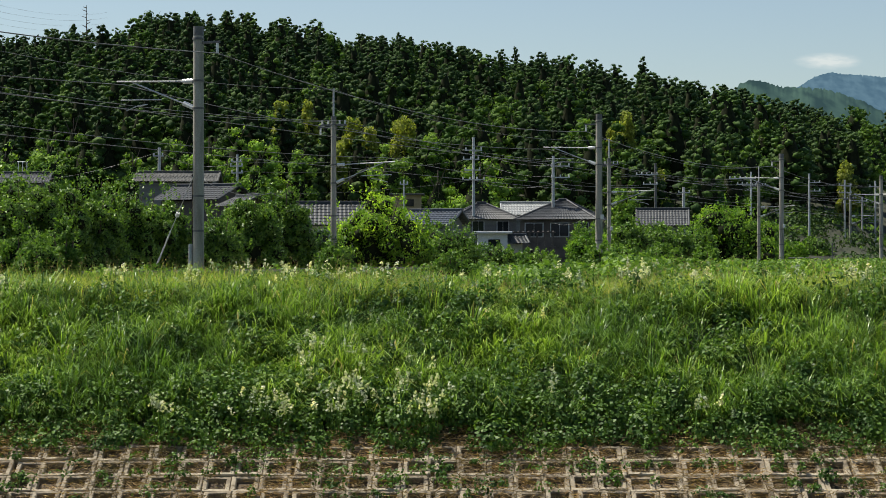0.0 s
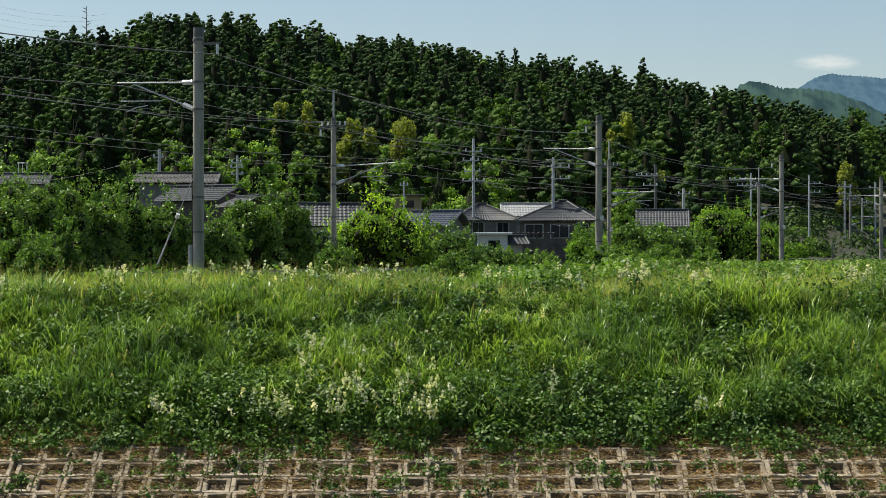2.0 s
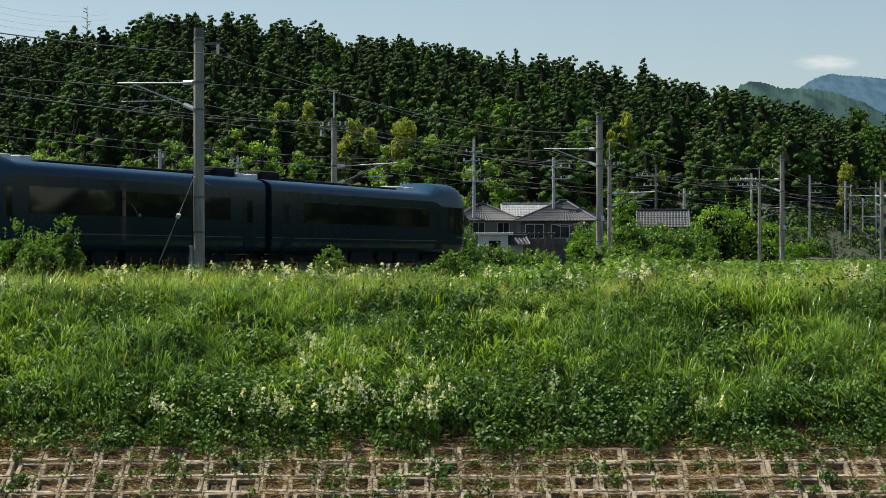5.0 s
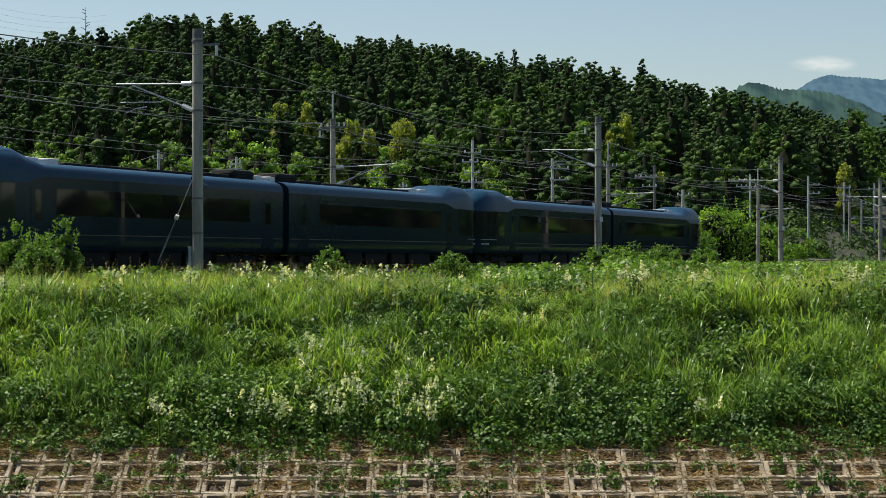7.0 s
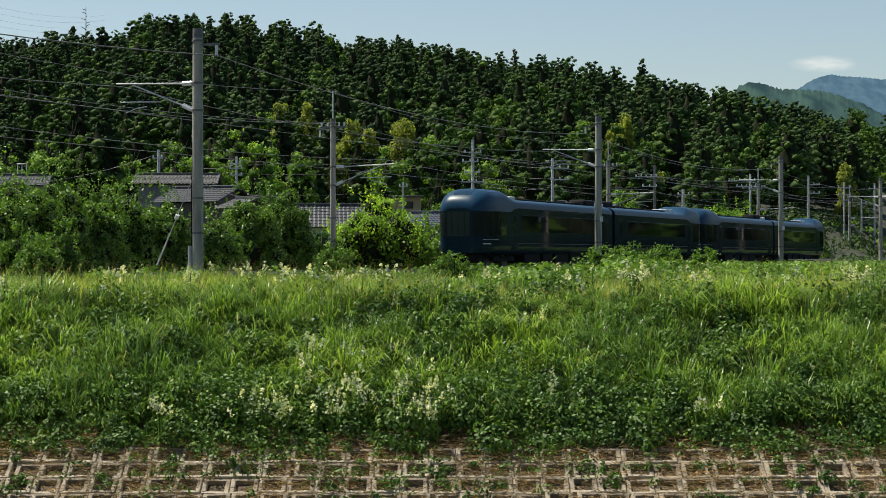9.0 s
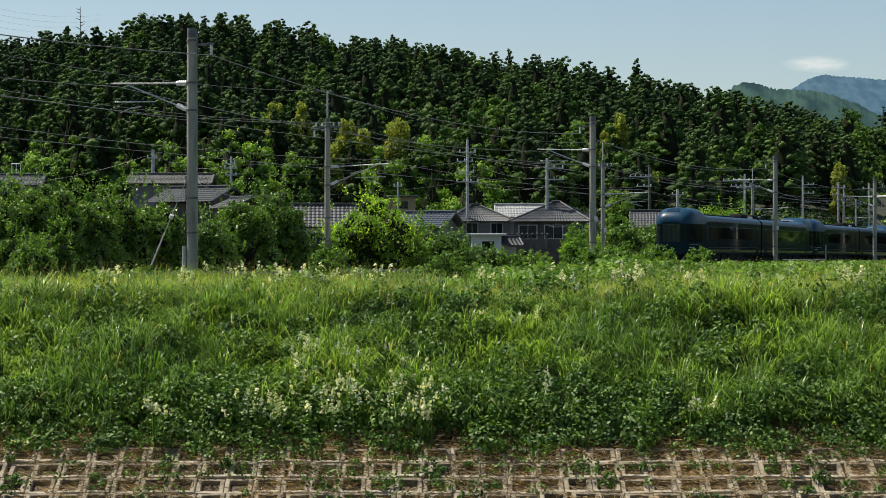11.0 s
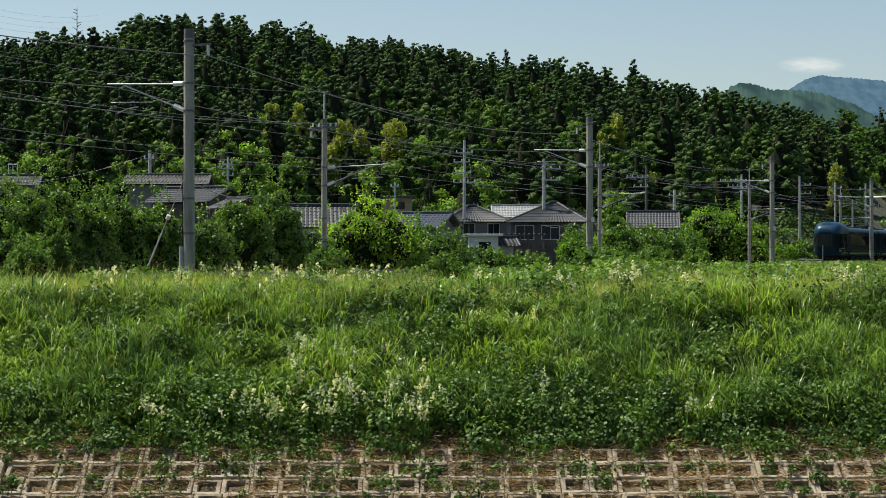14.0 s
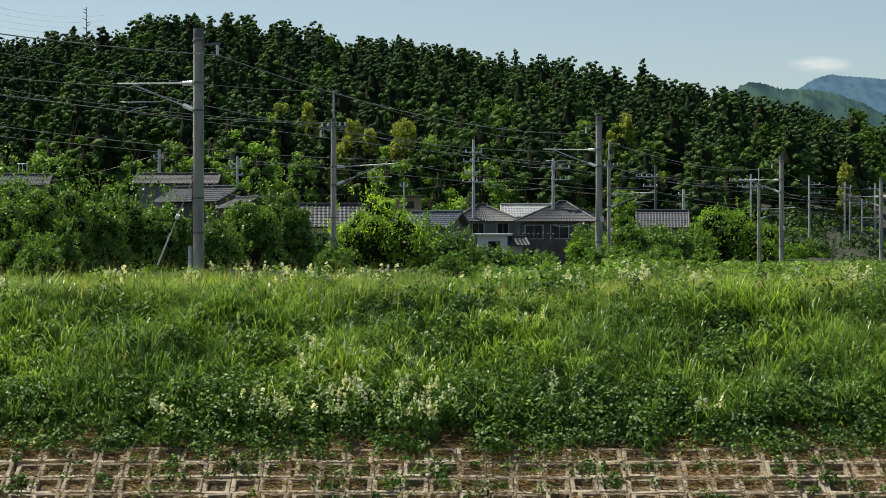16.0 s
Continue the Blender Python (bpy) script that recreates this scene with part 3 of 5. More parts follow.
def levee_weeds():
    k = 560
    cx, cy = slope_points(k, 28.9, 33.6, 1.5)
    keep = lump(cx, cy, 1.25, 4.0) + RNG.normal(0, 0.4, k) > 0.05
    cx, cy = cx[keep], cy[keep]
    k = len(cx)
    one = mounds(cx, cy, RNG.uniform(0.15, 0.5, k), RNG.uniform(0.25, 0.68, k), 190, 0.034)
    k = 260
    fx, fy = slope_points(k, 28.36, 29.5)
    two = mounds(fx, fy, RNG.uniform(0.15, 0.38, k), np.clip(RNG.uniform(0.5, 1.0, k) * (fy - 28.1) * 0.75, 0.1, 0.7), 150, 0.033)
    # a tangle of ivy in a hollow, and the leafy bed that the flowers rise from
    near = [on_slope(px, py) for px, py in ((440, 585), (425, 570), (460, 600), (450, 560), (590, 690), (630, 710), (690, 700), (740, 720), (700, 740), (760, 690), (560, 650), (1180, 700), (1150, 740), (880, 750))]
    hx, hy = np.array(near).T
    k = len(hx)
    three = mounds(hx, hy, RNG.uniform(0.35, 0.55, k), RNG.uniform(0.4, 0.6, k), 420, 0.036)
    stuff("broadleaf_weeds", merge([one, two, three]), WEED, "mounds of broad leaved dark green weeds on the slope", "weeds")
    k = 330
    x, y = slope_points(k, 26.6, 28.8, 0.5)
    stuff("creeping_weeds", mounds(x, y, RNG.uniform(0.06, 0.3, k), RNG.uniform(0.06, 0.2, k), 46, 0.026, land(x, y) + 0.08), WEED, "small green weeds creeping over the blocks", "weeds")
    n = 54000
    x, y = slope_points(n, 26.4, 28.95, 0.7)
    keep = lump(x, y, 2.2, 1.0) + RNG.normal(0, 0.4, n) > -0.35
    x, y = x[keep], y[keep]
    P = np.stack([x, y, land(x, y) + RNG.uniform(0.02, 0.17, len(x))], 1)
    A = RNG.normal(size=P.shape) * [1, 1, 0.25] + [0, 0, 0]
    A = unit(A) * RNG.uniform(0.03, 0.13, (len(x), 1))
    W = unit(np.cross(A, RNG.normal(size=P.shape))) * 0.005
    stuff("dry_straw", cards(P, A, W), STRAW, "dry brown straw and litter on the blocks", "straw")


def flowers():
    spikes = []
    patches = [(548, 640, 16, 40, 12), (615, 700, 30, 26, 10), (730, 690, 40, 45, 16), (640, 660, 50, 40, 10), (285, 748, 10, 10, 7), (505, 740, 40, 10, 9),
               (440, 705, 40, 20, 6), (510, 497, 30, 6, 9), (590, 492, 26, 6, 8), (1125, 492, 30, 8, 14), (1235, 488, 22, 6, 7), (1515, 492, 28, 8, 12),
               (1405, 498, 30, 6, 5), (10, 525, 12, 10, 5), (205, 487, 14, 8, 5), (345, 490, 30, 6, 6), (430, 487, 20, 6, 5), (670, 490, 25, 6, 5), (1010, 500, 30, 6, 5),
               (985, 670, 14, 8, 4), (935, 555, 30, 10, 3), (1240, 715, 60, 20, 4), (40, 830, 26, 16, 5), (760, 740, 30, 16, 6), (870, 497, 30, 5, 4)]
    heads, stems = [], []
    for px, py, sx, sy, n in patches:
        for _ in range(int(n * (1.2 if 530 < py < 780 else 1.5))):
            x, y = on_slope(px + RNG.normal(0, sx * 0.6), py + RNG.normal(0, sy * 0.6) + (30 if 530 < py < 780 else 0))
            z0 = float(soil_z(np.array(x), np.array(y)))
            h = 0.16 if py > 780 else RNG.uniform(0.45, 0.74) if py < 530 else RNG.uniform(0.6, 0.92)
            lx, ly = RNG.normal(0, 0.07, 2)
            m = 20
            t = RNG.uniform(0.0, 1, m)
            P = np.stack([x + lx * (0.6 + 0.4 * t) + RNG.normal(0, 0.028, m) * (1.3 - t), y + ly + RNG.normal(0, 0.024, m), z0 + h * (0.79 + 0.23 * t)], 1)
            heads.append(random_cards(P, 0.024, 0.75, 0.2))
            stems.append([x, y, z0, h, lx, ly])
    stuff("white_flower_spikes", merge(heads), PETAL, "small white flower spikes standing in the grass", "flowers")
    s = np.array(stems)
    stuff("flower_stems", long_blades(s[:, :3], s[:, 3], np.full(len(s), 0.012), s[:, 4:6] + 0.001), WEED, "thin green stems of the flower spikes", "flowers")


def revetment():
    t = thing("revetment", pose(0, 0, 0), "weathered pierced concrete blocks laid on the levee foot", "revetment", kind="structure")
    bm = B()
    o, i, d = 0.203, 0.13, 0.16
    ring = []
    for h, z in ((o - 0.012, 0), (i + 0.012, 0), (i, -0.015), (i - 0.01, -d), (o, -d), (o, -0.015)):
        ring.append([bm.verts.new((sx * h, sy * h, z)) for sx, sy in ((-1, -1), (1, -1), (1, 1), (-1, 1))])
    for a, b in ((0, 1), (1, 2), (2, 3), (4, 5), (5, 0)):
        for k in range(4):
            bm.faces.new((ring[a][k], ring[a][(k + 1) % 4], ring[b][(k + 1) % 4], ring[b][k]))
    bmesh.ops.recalc_face_normals(bm, faces=bm.faces[:])
    me = bpy.data.meshes.new("block")
    bm.to_mesh(me)
    bm.free()
    me.materials.append(BLOCK)
    bed = B()
    rows = [[bed.verts.new((x, y, float(land(x, y)) + 0.02)) for x in np.linspace(-9.5, 9.5, 60)] for y in (24.8, 25.8, 26.8, 27.8, 28.3, 28.8)]
    for a, b in zip(rows, rows[1:]):
        for k in range(59):
            bed.faces.new((a[k], a[k + 1], b[k + 1], b[k]))
    part("soil_bed", bed, DIRT, t)
    tilt = math.degrees(math.atan(0.5))
    rnd = random.Random(3)
    for row in range(5):
        shift = (0.0, 0.03, 0.0, 0.04, 0.02)[row]
        for c in range(-21, 22):
            x = c * 0.412 + shift + (0.05 if c % 5 == 0 and row % 2 else 0.0)
            y = 28.14 - row * 0.362 + rnd.uniform(-0.012, 0.012)
            z = float(land(x, y)) + 0.1 + rnd.uniform(-0.015, 0.01)
            piece("block", me, t, m=pose(x, y, z, tilt + rnd.uniform(-2, 2), rnd.uniform(-2, 2), rnd.uniform(-1.5, 1.5)))
    return t


levee_grass()
levee_weeds()
flowers()


# ---- between levee and railway ----
def vines():
    k = 800
    s = RNG.uniform(-25, 190, k) ** 1.0
    off = 2.6 + 30 * RNG.uniform(0, 1, k) ** 1.6
    p = P0[None] + U[None] * s[:, None] + N[None] * off[:, None]
    x, y = p[:, 0], p[:, 1]
    keep = (y > 38) & (np.abs(x / y) < 0.27)
    x, y = x[keep], y[keep]
    fan = 784 + FOC * x / y
    h = np.interp(fan, [0, 500, 700, 900, 1050, 1180, 1300, 1568], [0.55, 0.42, 0.45, 0.6, 1.15, 1.0, 0.85, 0.8]) * RNG.uniform(0.65, 1.15, len(x))
    stuff("vines", mounds(x, y, RNG.uniform(0.7, 1.7, len(x)), h, 150, 0.08, np.full(len(x), -0.45)), VINE, "low rolling cover of green vines and weeds", "vines")
    k = 190
    p = P0[None] + U[None] * RNG.uniform(-30, 150, k)[:, None] + N[None] * RNG.uniform(2.7, 3.8, k)[:, None]
    stuff("trackside_weeds", mounds(p[:, 0], p[:, 1], RNG.uniform(0.6, 1.2, k), RNG.uniform(0.5, 0.85, k), 120, 0.08, np.full(k, -0.45)), VINE, "leafy weeds crowding the edge of the ballast", "weeds")
    n = 22000
    y = RNG.uniform(38, 62, n)
    x = RNG.uniform(-0.27, 0.27, n) * y
    side = (x - P0[0]) * N[0] + (y - P0[1]) * N[1]
    keep = (side > 2.2) & ((784 + FOC * x / y < 770) | (RNG.uniform(0, 1, n) < 0.2))
    x, y = x[keep], y[keep]
    n = len(x)
    stuff("field_grass", blades(np.stack([x, y, land(x, y)], 1), RNG.uniform(0.3, 0.7, n), RNG.uniform(0.01, 0.022, n), RNG.normal(0, 0.14, (n, 2))), GRASS,
          "uncut green grass before the railway", "grass")


vines()


def undergrowth():
    k = 380
    y = RNG.uniform(160, 236, k)
    x = RNG.uniform(-0.28, 0.275, k) * y
    keep = (x - P0[0]) * N[0] + (y - P0[1]) * N[1] < -13
    x, y = x[keep], y[keep]
    stuff("undergrowth", mounds(x, y, RNG.uniform(1.5, 3.2, len(x)), RNG.uniform(0.6, 1.7, len(x)), 110, 0.17, land(x, y) - 0.1), BUSH, "scrubby green undergrowth at the edge of the woods", "undergrowth")


undergrowth()


def wood_edge():
    k = 320
    y = RNG.uniform(203, 244, k)
    x = (RNG.uniform(-90, 1556, k) - 784) / FOC * y
    stuff("wood_edge_scrub", mounds(x, y, RNG.uniform(1.6, 3.2, k), RNG.uniform(0.9, 2.8, k), 85, 0.22, land(x, y) - 0.2), CONIFER, "dark scrub along the foot of the wooded hill", "scrub")


wood_edge()


def far_slope():
    k = 150
    y = RNG.uniform(240, 335, k)
    x = (RNG.uniform(1490, 1650, k) - 784) / FOC * y
    stuff("slope_scrub", mounds(x, y, RNG.uniform(1.5, 3.5, k), RNG.uniform(0.3, 1.1, k), 80, 0.25, land(x, y) - 0.1), VINE, "low green scrub on the far embankment slope", "scrub")


far_slope()


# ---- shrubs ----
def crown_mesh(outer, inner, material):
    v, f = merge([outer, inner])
    return mesh_of("crown", v, f, material, True, CROWN_SHADE, np.arange(len(f)) >= len(outer[1]))


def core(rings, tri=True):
    """A lumpy closed body, the shade inside a crown: rings of (radius, height)."""
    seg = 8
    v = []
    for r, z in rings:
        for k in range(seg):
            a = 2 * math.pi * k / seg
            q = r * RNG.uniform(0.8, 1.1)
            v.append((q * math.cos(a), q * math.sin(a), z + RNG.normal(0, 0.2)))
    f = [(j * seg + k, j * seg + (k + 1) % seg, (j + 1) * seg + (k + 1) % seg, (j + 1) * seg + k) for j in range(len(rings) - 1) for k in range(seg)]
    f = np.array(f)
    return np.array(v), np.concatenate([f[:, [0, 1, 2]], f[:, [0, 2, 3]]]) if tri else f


def crown_of(n, size, width, deep, high, lobes=44, up=-0.35):
    """Leaves on the skins of many lobes that fill a dome."""
    c = unit(RNG.normal(size=(lobes, 3))) * (RNG.uniform(0.1, 1, (lobes, 1)) ** 0.45) * 0.82
    c[:, 2] = np.abs(c[:, 2]) * 0.92 + 0.04
    lr = RNG.uniform(0.12, 0.27, lobes)
    i = RNG.integers(0, lobes, n)
    d = unit(RNG.normal(size=(n, 3)) + [0, 0, 0.4])
    ball = min(width / 2, high)
    P = c[i] * [width / 2, deep / 2, high * 1.04] + d * (lr[i] * RNG.uniform(0.7, 1.12, n))[:, None] * [ball, ball, ball * 0.9]
    P[:, 2] = np.abs(P[:, 2])
    nrm = unit(d + RNG.normal(0, 0.5, (n, 3)))
    A = unit(np.cross(nrm, RNG.normal(size=(n, 3))) + [0, 0, up])
    W = unit(np.cross(nrm, A))
    s = (size * RNG.uniform(0.6, 1.35, n))[:, None]
    # dark middle of each lobe, standing in for shade between the leaves
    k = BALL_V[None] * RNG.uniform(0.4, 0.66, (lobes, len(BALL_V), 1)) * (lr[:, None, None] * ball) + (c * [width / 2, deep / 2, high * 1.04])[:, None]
    shade_balls = (np.maximum(k, [-99, -99, 0.0]).reshape(-1, 3), (BALL_F[None] + np.arange(lobes)[:, None, None] * len(BALL_V)).reshape(-1, 3))
    return tri_cards(P, A * s, W * s * 0.5), shade_balls


def shoot_leaves(n, size):
    A = unit(RNG.normal(size=(n, 3)) + [0, 0, 0.3])
    W = unit(np.cross(A, RNG.normal(size=(n, 3))))
    s = (size * RNG.uniform(0.6, 1.3, n))[:, None]
    return A * s, W * s * 0.5


def shrub(px, top, width, depth, material, label, size=0.13, dense=620, behind=True):
    """top: height over the rails; px: the bearing, on the scale of the fan."""
    side = lambda d: ((px - 784) / FOC * d - P0[0]) * N[0] + (d - P0[1]) * N[1]
    d0, reach = depth, width * 0.55
    while behind and side(depth) > -7.6 - reach:
        depth += 0.5
    while not behind and side(depth) < 2.3 + reach:
        depth -= 0.5
    top, width = EYE + (top - EYE) * depth / d0, width * depth / d0
    x = (px - 784) / FOC * depth
    high = top + 0.45
    t = thing("shrub", pose(x, depth, -0.45), label, "shrub", "shrubs along the line")
    width *= 1.2
    size = max(size * 0.52, 0.00078 * depth)
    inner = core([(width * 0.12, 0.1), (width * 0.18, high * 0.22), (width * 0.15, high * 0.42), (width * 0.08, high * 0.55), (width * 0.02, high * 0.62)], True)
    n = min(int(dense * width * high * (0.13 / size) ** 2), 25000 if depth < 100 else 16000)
    (v, f), shade_balls = crown_of(n, size, width, width * 0.8, high * 0.92, 110)
    inner = merge([inner, shade_balls])
    # loose shoots that break the outline
    k = 40
    a, q = RNG.uniform(0, 6.28, k), RNG.uniform(0.35, 1.0, k)
    m = 16
    i, along_ = np.repeat(np.arange(k), m), np.tile(np.linspace(0, 1, m), k)
    out = width * 0.44 * np.sqrt(np.maximum(1 - q * q, 0.02)) + width * 0.1 * along_.reshape(k, m).T[0]
    tip = RNG.uniform(0.06, 0.16, k) * high
    P = np.stack([(out[i] + 0.25 * tip[i] * along_) * np.cos(a[i]), (out[i] + 0.25 * tip[i] * along_) * np.sin(a[i]) * 0.8, high * 0.92 * q[i] + tip[i] * along_], 1)
    P += RNG.normal(0, size * 0.8, P.shape)
    v, f = merge([(v, f), tri_cards(P, *shoot_leaves(len(P), size))])
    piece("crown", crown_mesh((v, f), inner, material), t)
    tr = B()
    for k in range(5):
        a = k * 1.26 + px
        rod(tr, (0.1 * math.cos(a), 0.1 * math.sin(a), -0.1), (width * 0.22 * math.cos(a), width * 0.2 * math.sin(a), high * 0.75), 0.06, 0.015, 6)
    part("stem", tr, BARK, t)
    return t


G1 = "dense dark green shrub with drooping broad leaves behind the railway"
G2 = "bright light green shrub in full leaf behind the railway"
G3 = "small leafy green bush growing before the railway"
for px, top, w, d, m in ((-25, 4.6, 3.6, 72, BUSH), (35, 4.8, 3.6, 74, BUSH), (105, 4.9, 3.8, 77, BUSH), (165, 4.0, 3.0, 75, BUSH), (235, 4.5, 3.6, 80, BUSH), (295, 3.8, 2.8, 81, BUSH), (385, 3.1, 2.8, 83, BUSH),
                         (440, 4.3, 3.0, 86, BUSH), (505, 5.0, 2.9, 90, BUSH), (575, 1.9, 2.8, 91, BUSH), (662, 4.75, 4.9, 94, BUSH_LIGHT), (732, 3.2, 2.6, 99, BUSH_MID), (795, 2.55, 3.7, 103, BUSH),
                         (870, 1.3, 3.0, 106, BUSH), (940, 1.0, 4.0, 112, BUSH), (1035, 3.2, 2.6, 138, BUSH), (1165, 3.5, 3.8, 160, BUSH), (1205, 3.2, 3.0, 160, BUSH), (1110, 3.6, 3.4, 128, BUSH), (1165, 2.9, 3.2, 131, BUSH), (1040, 2.3, 3.0, 120, BUSH_MID), (1290, 5.4, 8.6, 150, BUSH_MID), (1230, 3.0, 3.4, 145, BUSH), (1348, 3.6, 3.0, 154, BUSH),
                         (1440, 2.4, 4.0, 186, BUSH), (1490, 2.2, 5.0, 194, BUSH_MID), (1400, 1.9, 3.4, 178, BUSH_MID), (1545, 2.8, 4.6, 214, BUSH)):
    shrub(px, top, w, d, m, G1 if m is BUSH else G2)
for px, top, w, d in ((35, 1.55, 1.7, 51), (112, 1.7, 1.1, 52), (70, 1.1, 1.4, 50), (585, 0.9, 1.1, 62), (1115, 1.3, 3.0, 92), (1175, 1.2, 2.2, 95), (1065, 1.15, 1.8, 90), (1250, 1.1, 1.6, 100), (800, 0.8, 1.6, 70)):
    shrub(px, top, w, d, VINE, G3, 0.085, 700, False)


# ---- woods ----
def boughs(c, rad, n, size, flat=0.75, droop=-0.2, solid=0.85):
    """Boughs at c: uneven solid clumps of foliage, each under a skin of small sprays."""
    k = len(c)
    v = BALL_V[None] * RNG.uniform(0.68, 1.1, (k, len(BALL_V), 1)) * solid * (rad[:, None, None] * np.array([1, 1, flat])) + c[:, None]
    balls = (v.reshape(-1, 3), (BALL_F[None] + np.arange(k)[:, None, None] * len(BALL_V)).reshape(-1, 3))
    i = RNG.choice(k, n, p=rad ** 2 / (rad ** 2).sum())
    d = unit(RNG.normal(size=(n, 3)) + [0, 0, 0.2])
    P = c[i] + d * (rad[i] * RNG.uniform(0.8, 1.27, n))[:, None] * [1, 1, flat]
    nrm = unit(d + RNG.normal(0, 0.35, (n, 3)))
    A = unit(np.cross(nrm, RNG.normal(size=(n, 3))) + [0, 0, droop])
    W = unit(np.cross(nrm, A))
    s = (size * RNG.uniform(0.55, 1.4, n))[:, None]
    return merge([balls, tri_cards(P, A * s, W * s * 0.6)])


def conifer(n=900, low=0.0, h=11.0, r=2.9, tip=0.5, k=46):
    """Boughs in tiers round a rounded cone that ends in a leader."""
    t = low + (0.98 - low) * (np.arange(k) + RNG.uniform(0, 1, k)) / k
    a = np.arange(k) * 2.4 + RNG.uniform(-0.8, 0.8, k)
    out = r * (1 - t) ** tip * RNG.uniform(0.45, 1.0, k)
    rad = np.maximum(r * (0.08 + 0.2 * (1 - t)) * RNG.uniform(0.75, 1.4, k), 0.16)
    c = np.stack([out * np.cos(a), out * np.sin(a), h * (0.1 + 0.88 * t)], 1)
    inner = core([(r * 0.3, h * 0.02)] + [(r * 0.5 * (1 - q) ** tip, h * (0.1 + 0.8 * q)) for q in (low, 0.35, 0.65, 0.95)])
    return boughs(c, rad, n, 0.15, 0.85, -0.2, 1.0), inner


def broad(n=1150, h=11.0, r=3.1, size=0.16, k=44):
    """A rounded crown of many boughs."""
    d = unit(RNG.normal(size=(k, 3)))
    d[:, 2] = np.abs(d[:, 2])
    c = d * RNG.uniform(0.5, 0.92, (k, 1)) * [r, r, h * 0.66] + [0, 0, h * 0.25]
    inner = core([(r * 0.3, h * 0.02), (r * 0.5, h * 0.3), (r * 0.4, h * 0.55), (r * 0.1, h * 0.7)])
    return boughs(c, r * RNG.uniform(0.13, 0.3, k), n, size, 0.75), inner


def planted(templates, places, material, name, label):
    """Many trees in one mesh: the sprays first, the inner bodies after them."""
    outer, inner = [], []
    for x, y, z, s, w in places:
        pair = templates[RNG.integers(len(templates))]
        a = RNG.uniform(0, 6.28)
        c, q = math.cos(a) * s * w, math.sin(a) * s * w
        for (v, f), out in zip(pair, (outer, inner)):
            out.append((np.stack([v[:, 0] * c - v[:, 1] * q + x, v[:, 0] * q + v[:, 1] * c + y, v[:, 2] * s + z], 1), f))
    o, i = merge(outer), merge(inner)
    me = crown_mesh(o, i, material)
    me.name = name
    return tagged(new(name, me), label, "woods", kind="stuff")


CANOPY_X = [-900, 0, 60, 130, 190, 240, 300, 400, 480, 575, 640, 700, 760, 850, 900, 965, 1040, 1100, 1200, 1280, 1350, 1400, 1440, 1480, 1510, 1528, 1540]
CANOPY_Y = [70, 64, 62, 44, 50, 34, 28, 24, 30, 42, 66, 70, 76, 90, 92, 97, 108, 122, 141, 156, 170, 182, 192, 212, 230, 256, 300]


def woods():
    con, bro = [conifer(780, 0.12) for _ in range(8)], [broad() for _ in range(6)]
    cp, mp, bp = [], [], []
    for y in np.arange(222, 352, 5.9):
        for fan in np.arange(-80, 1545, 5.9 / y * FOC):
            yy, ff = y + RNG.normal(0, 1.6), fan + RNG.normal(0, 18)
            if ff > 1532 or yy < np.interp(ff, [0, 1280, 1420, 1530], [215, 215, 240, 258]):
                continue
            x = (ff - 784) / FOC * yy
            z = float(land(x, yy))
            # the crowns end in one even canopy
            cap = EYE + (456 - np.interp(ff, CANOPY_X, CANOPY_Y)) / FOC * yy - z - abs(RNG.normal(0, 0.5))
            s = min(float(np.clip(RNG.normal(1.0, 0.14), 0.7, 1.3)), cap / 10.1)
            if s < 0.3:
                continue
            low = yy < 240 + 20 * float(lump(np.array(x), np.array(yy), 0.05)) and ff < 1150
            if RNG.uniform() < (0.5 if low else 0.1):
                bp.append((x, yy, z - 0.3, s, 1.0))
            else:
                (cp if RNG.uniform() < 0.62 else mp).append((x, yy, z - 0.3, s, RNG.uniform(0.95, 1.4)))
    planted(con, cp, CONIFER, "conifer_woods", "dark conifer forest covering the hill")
    planted(con, mp, CONIFER_MID, "cypress_woods", "fresh green cypresses mixed into the forest")
    planted(bro, bp, BROAD, "broadleaf_woods", "green broadleaf trees among the conifers")
    # Unseen woods all round, added to keep bright sky out of the train's reflections
    ring = [(40 + q * math.sin(b), 95 + q * math.cos(b)) for q in (118, 130, 145) for b in np.arange(0.62, 5.2, 0.055)]
    back = [(x, y, float(land(x, y)) - 0.8, RNG.uniform(0.8, 1.3), 1.3) for x, y in ring if y < 0 or abs(x / max(y, 1)) > 0.38]
    for y in np.arange(225, 420, 13):
        for fan in (*np.arange(-1000, -240, 12 / y * FOC), *np.arange(1800, 3600, 12 / y * FOC)):
            ff, yy = fan + RNG.normal(0, 20), y + RNG.normal(0, 3)
            x = (ff - 784) / FOC * yy
            back.append((x, yy, float(land(x, yy)) - 0.8, RNG.uniform(0.8, 1.2), 1.4))
    back += [(x, y, float(land(x, y)) - 1, RNG.uniform(0.8, 1.2), 1.7) for x in range(-260, 261, 13) for y in (-46 + RNG.uniform(-4, 4), -110, -170)]
    planted([broad(24, 12, 5, 1.8, 2) for _ in range(3)], back, BROAD, "unseen_woods", "unseen added broadleaf woods around the fields and the other bank")


woods()


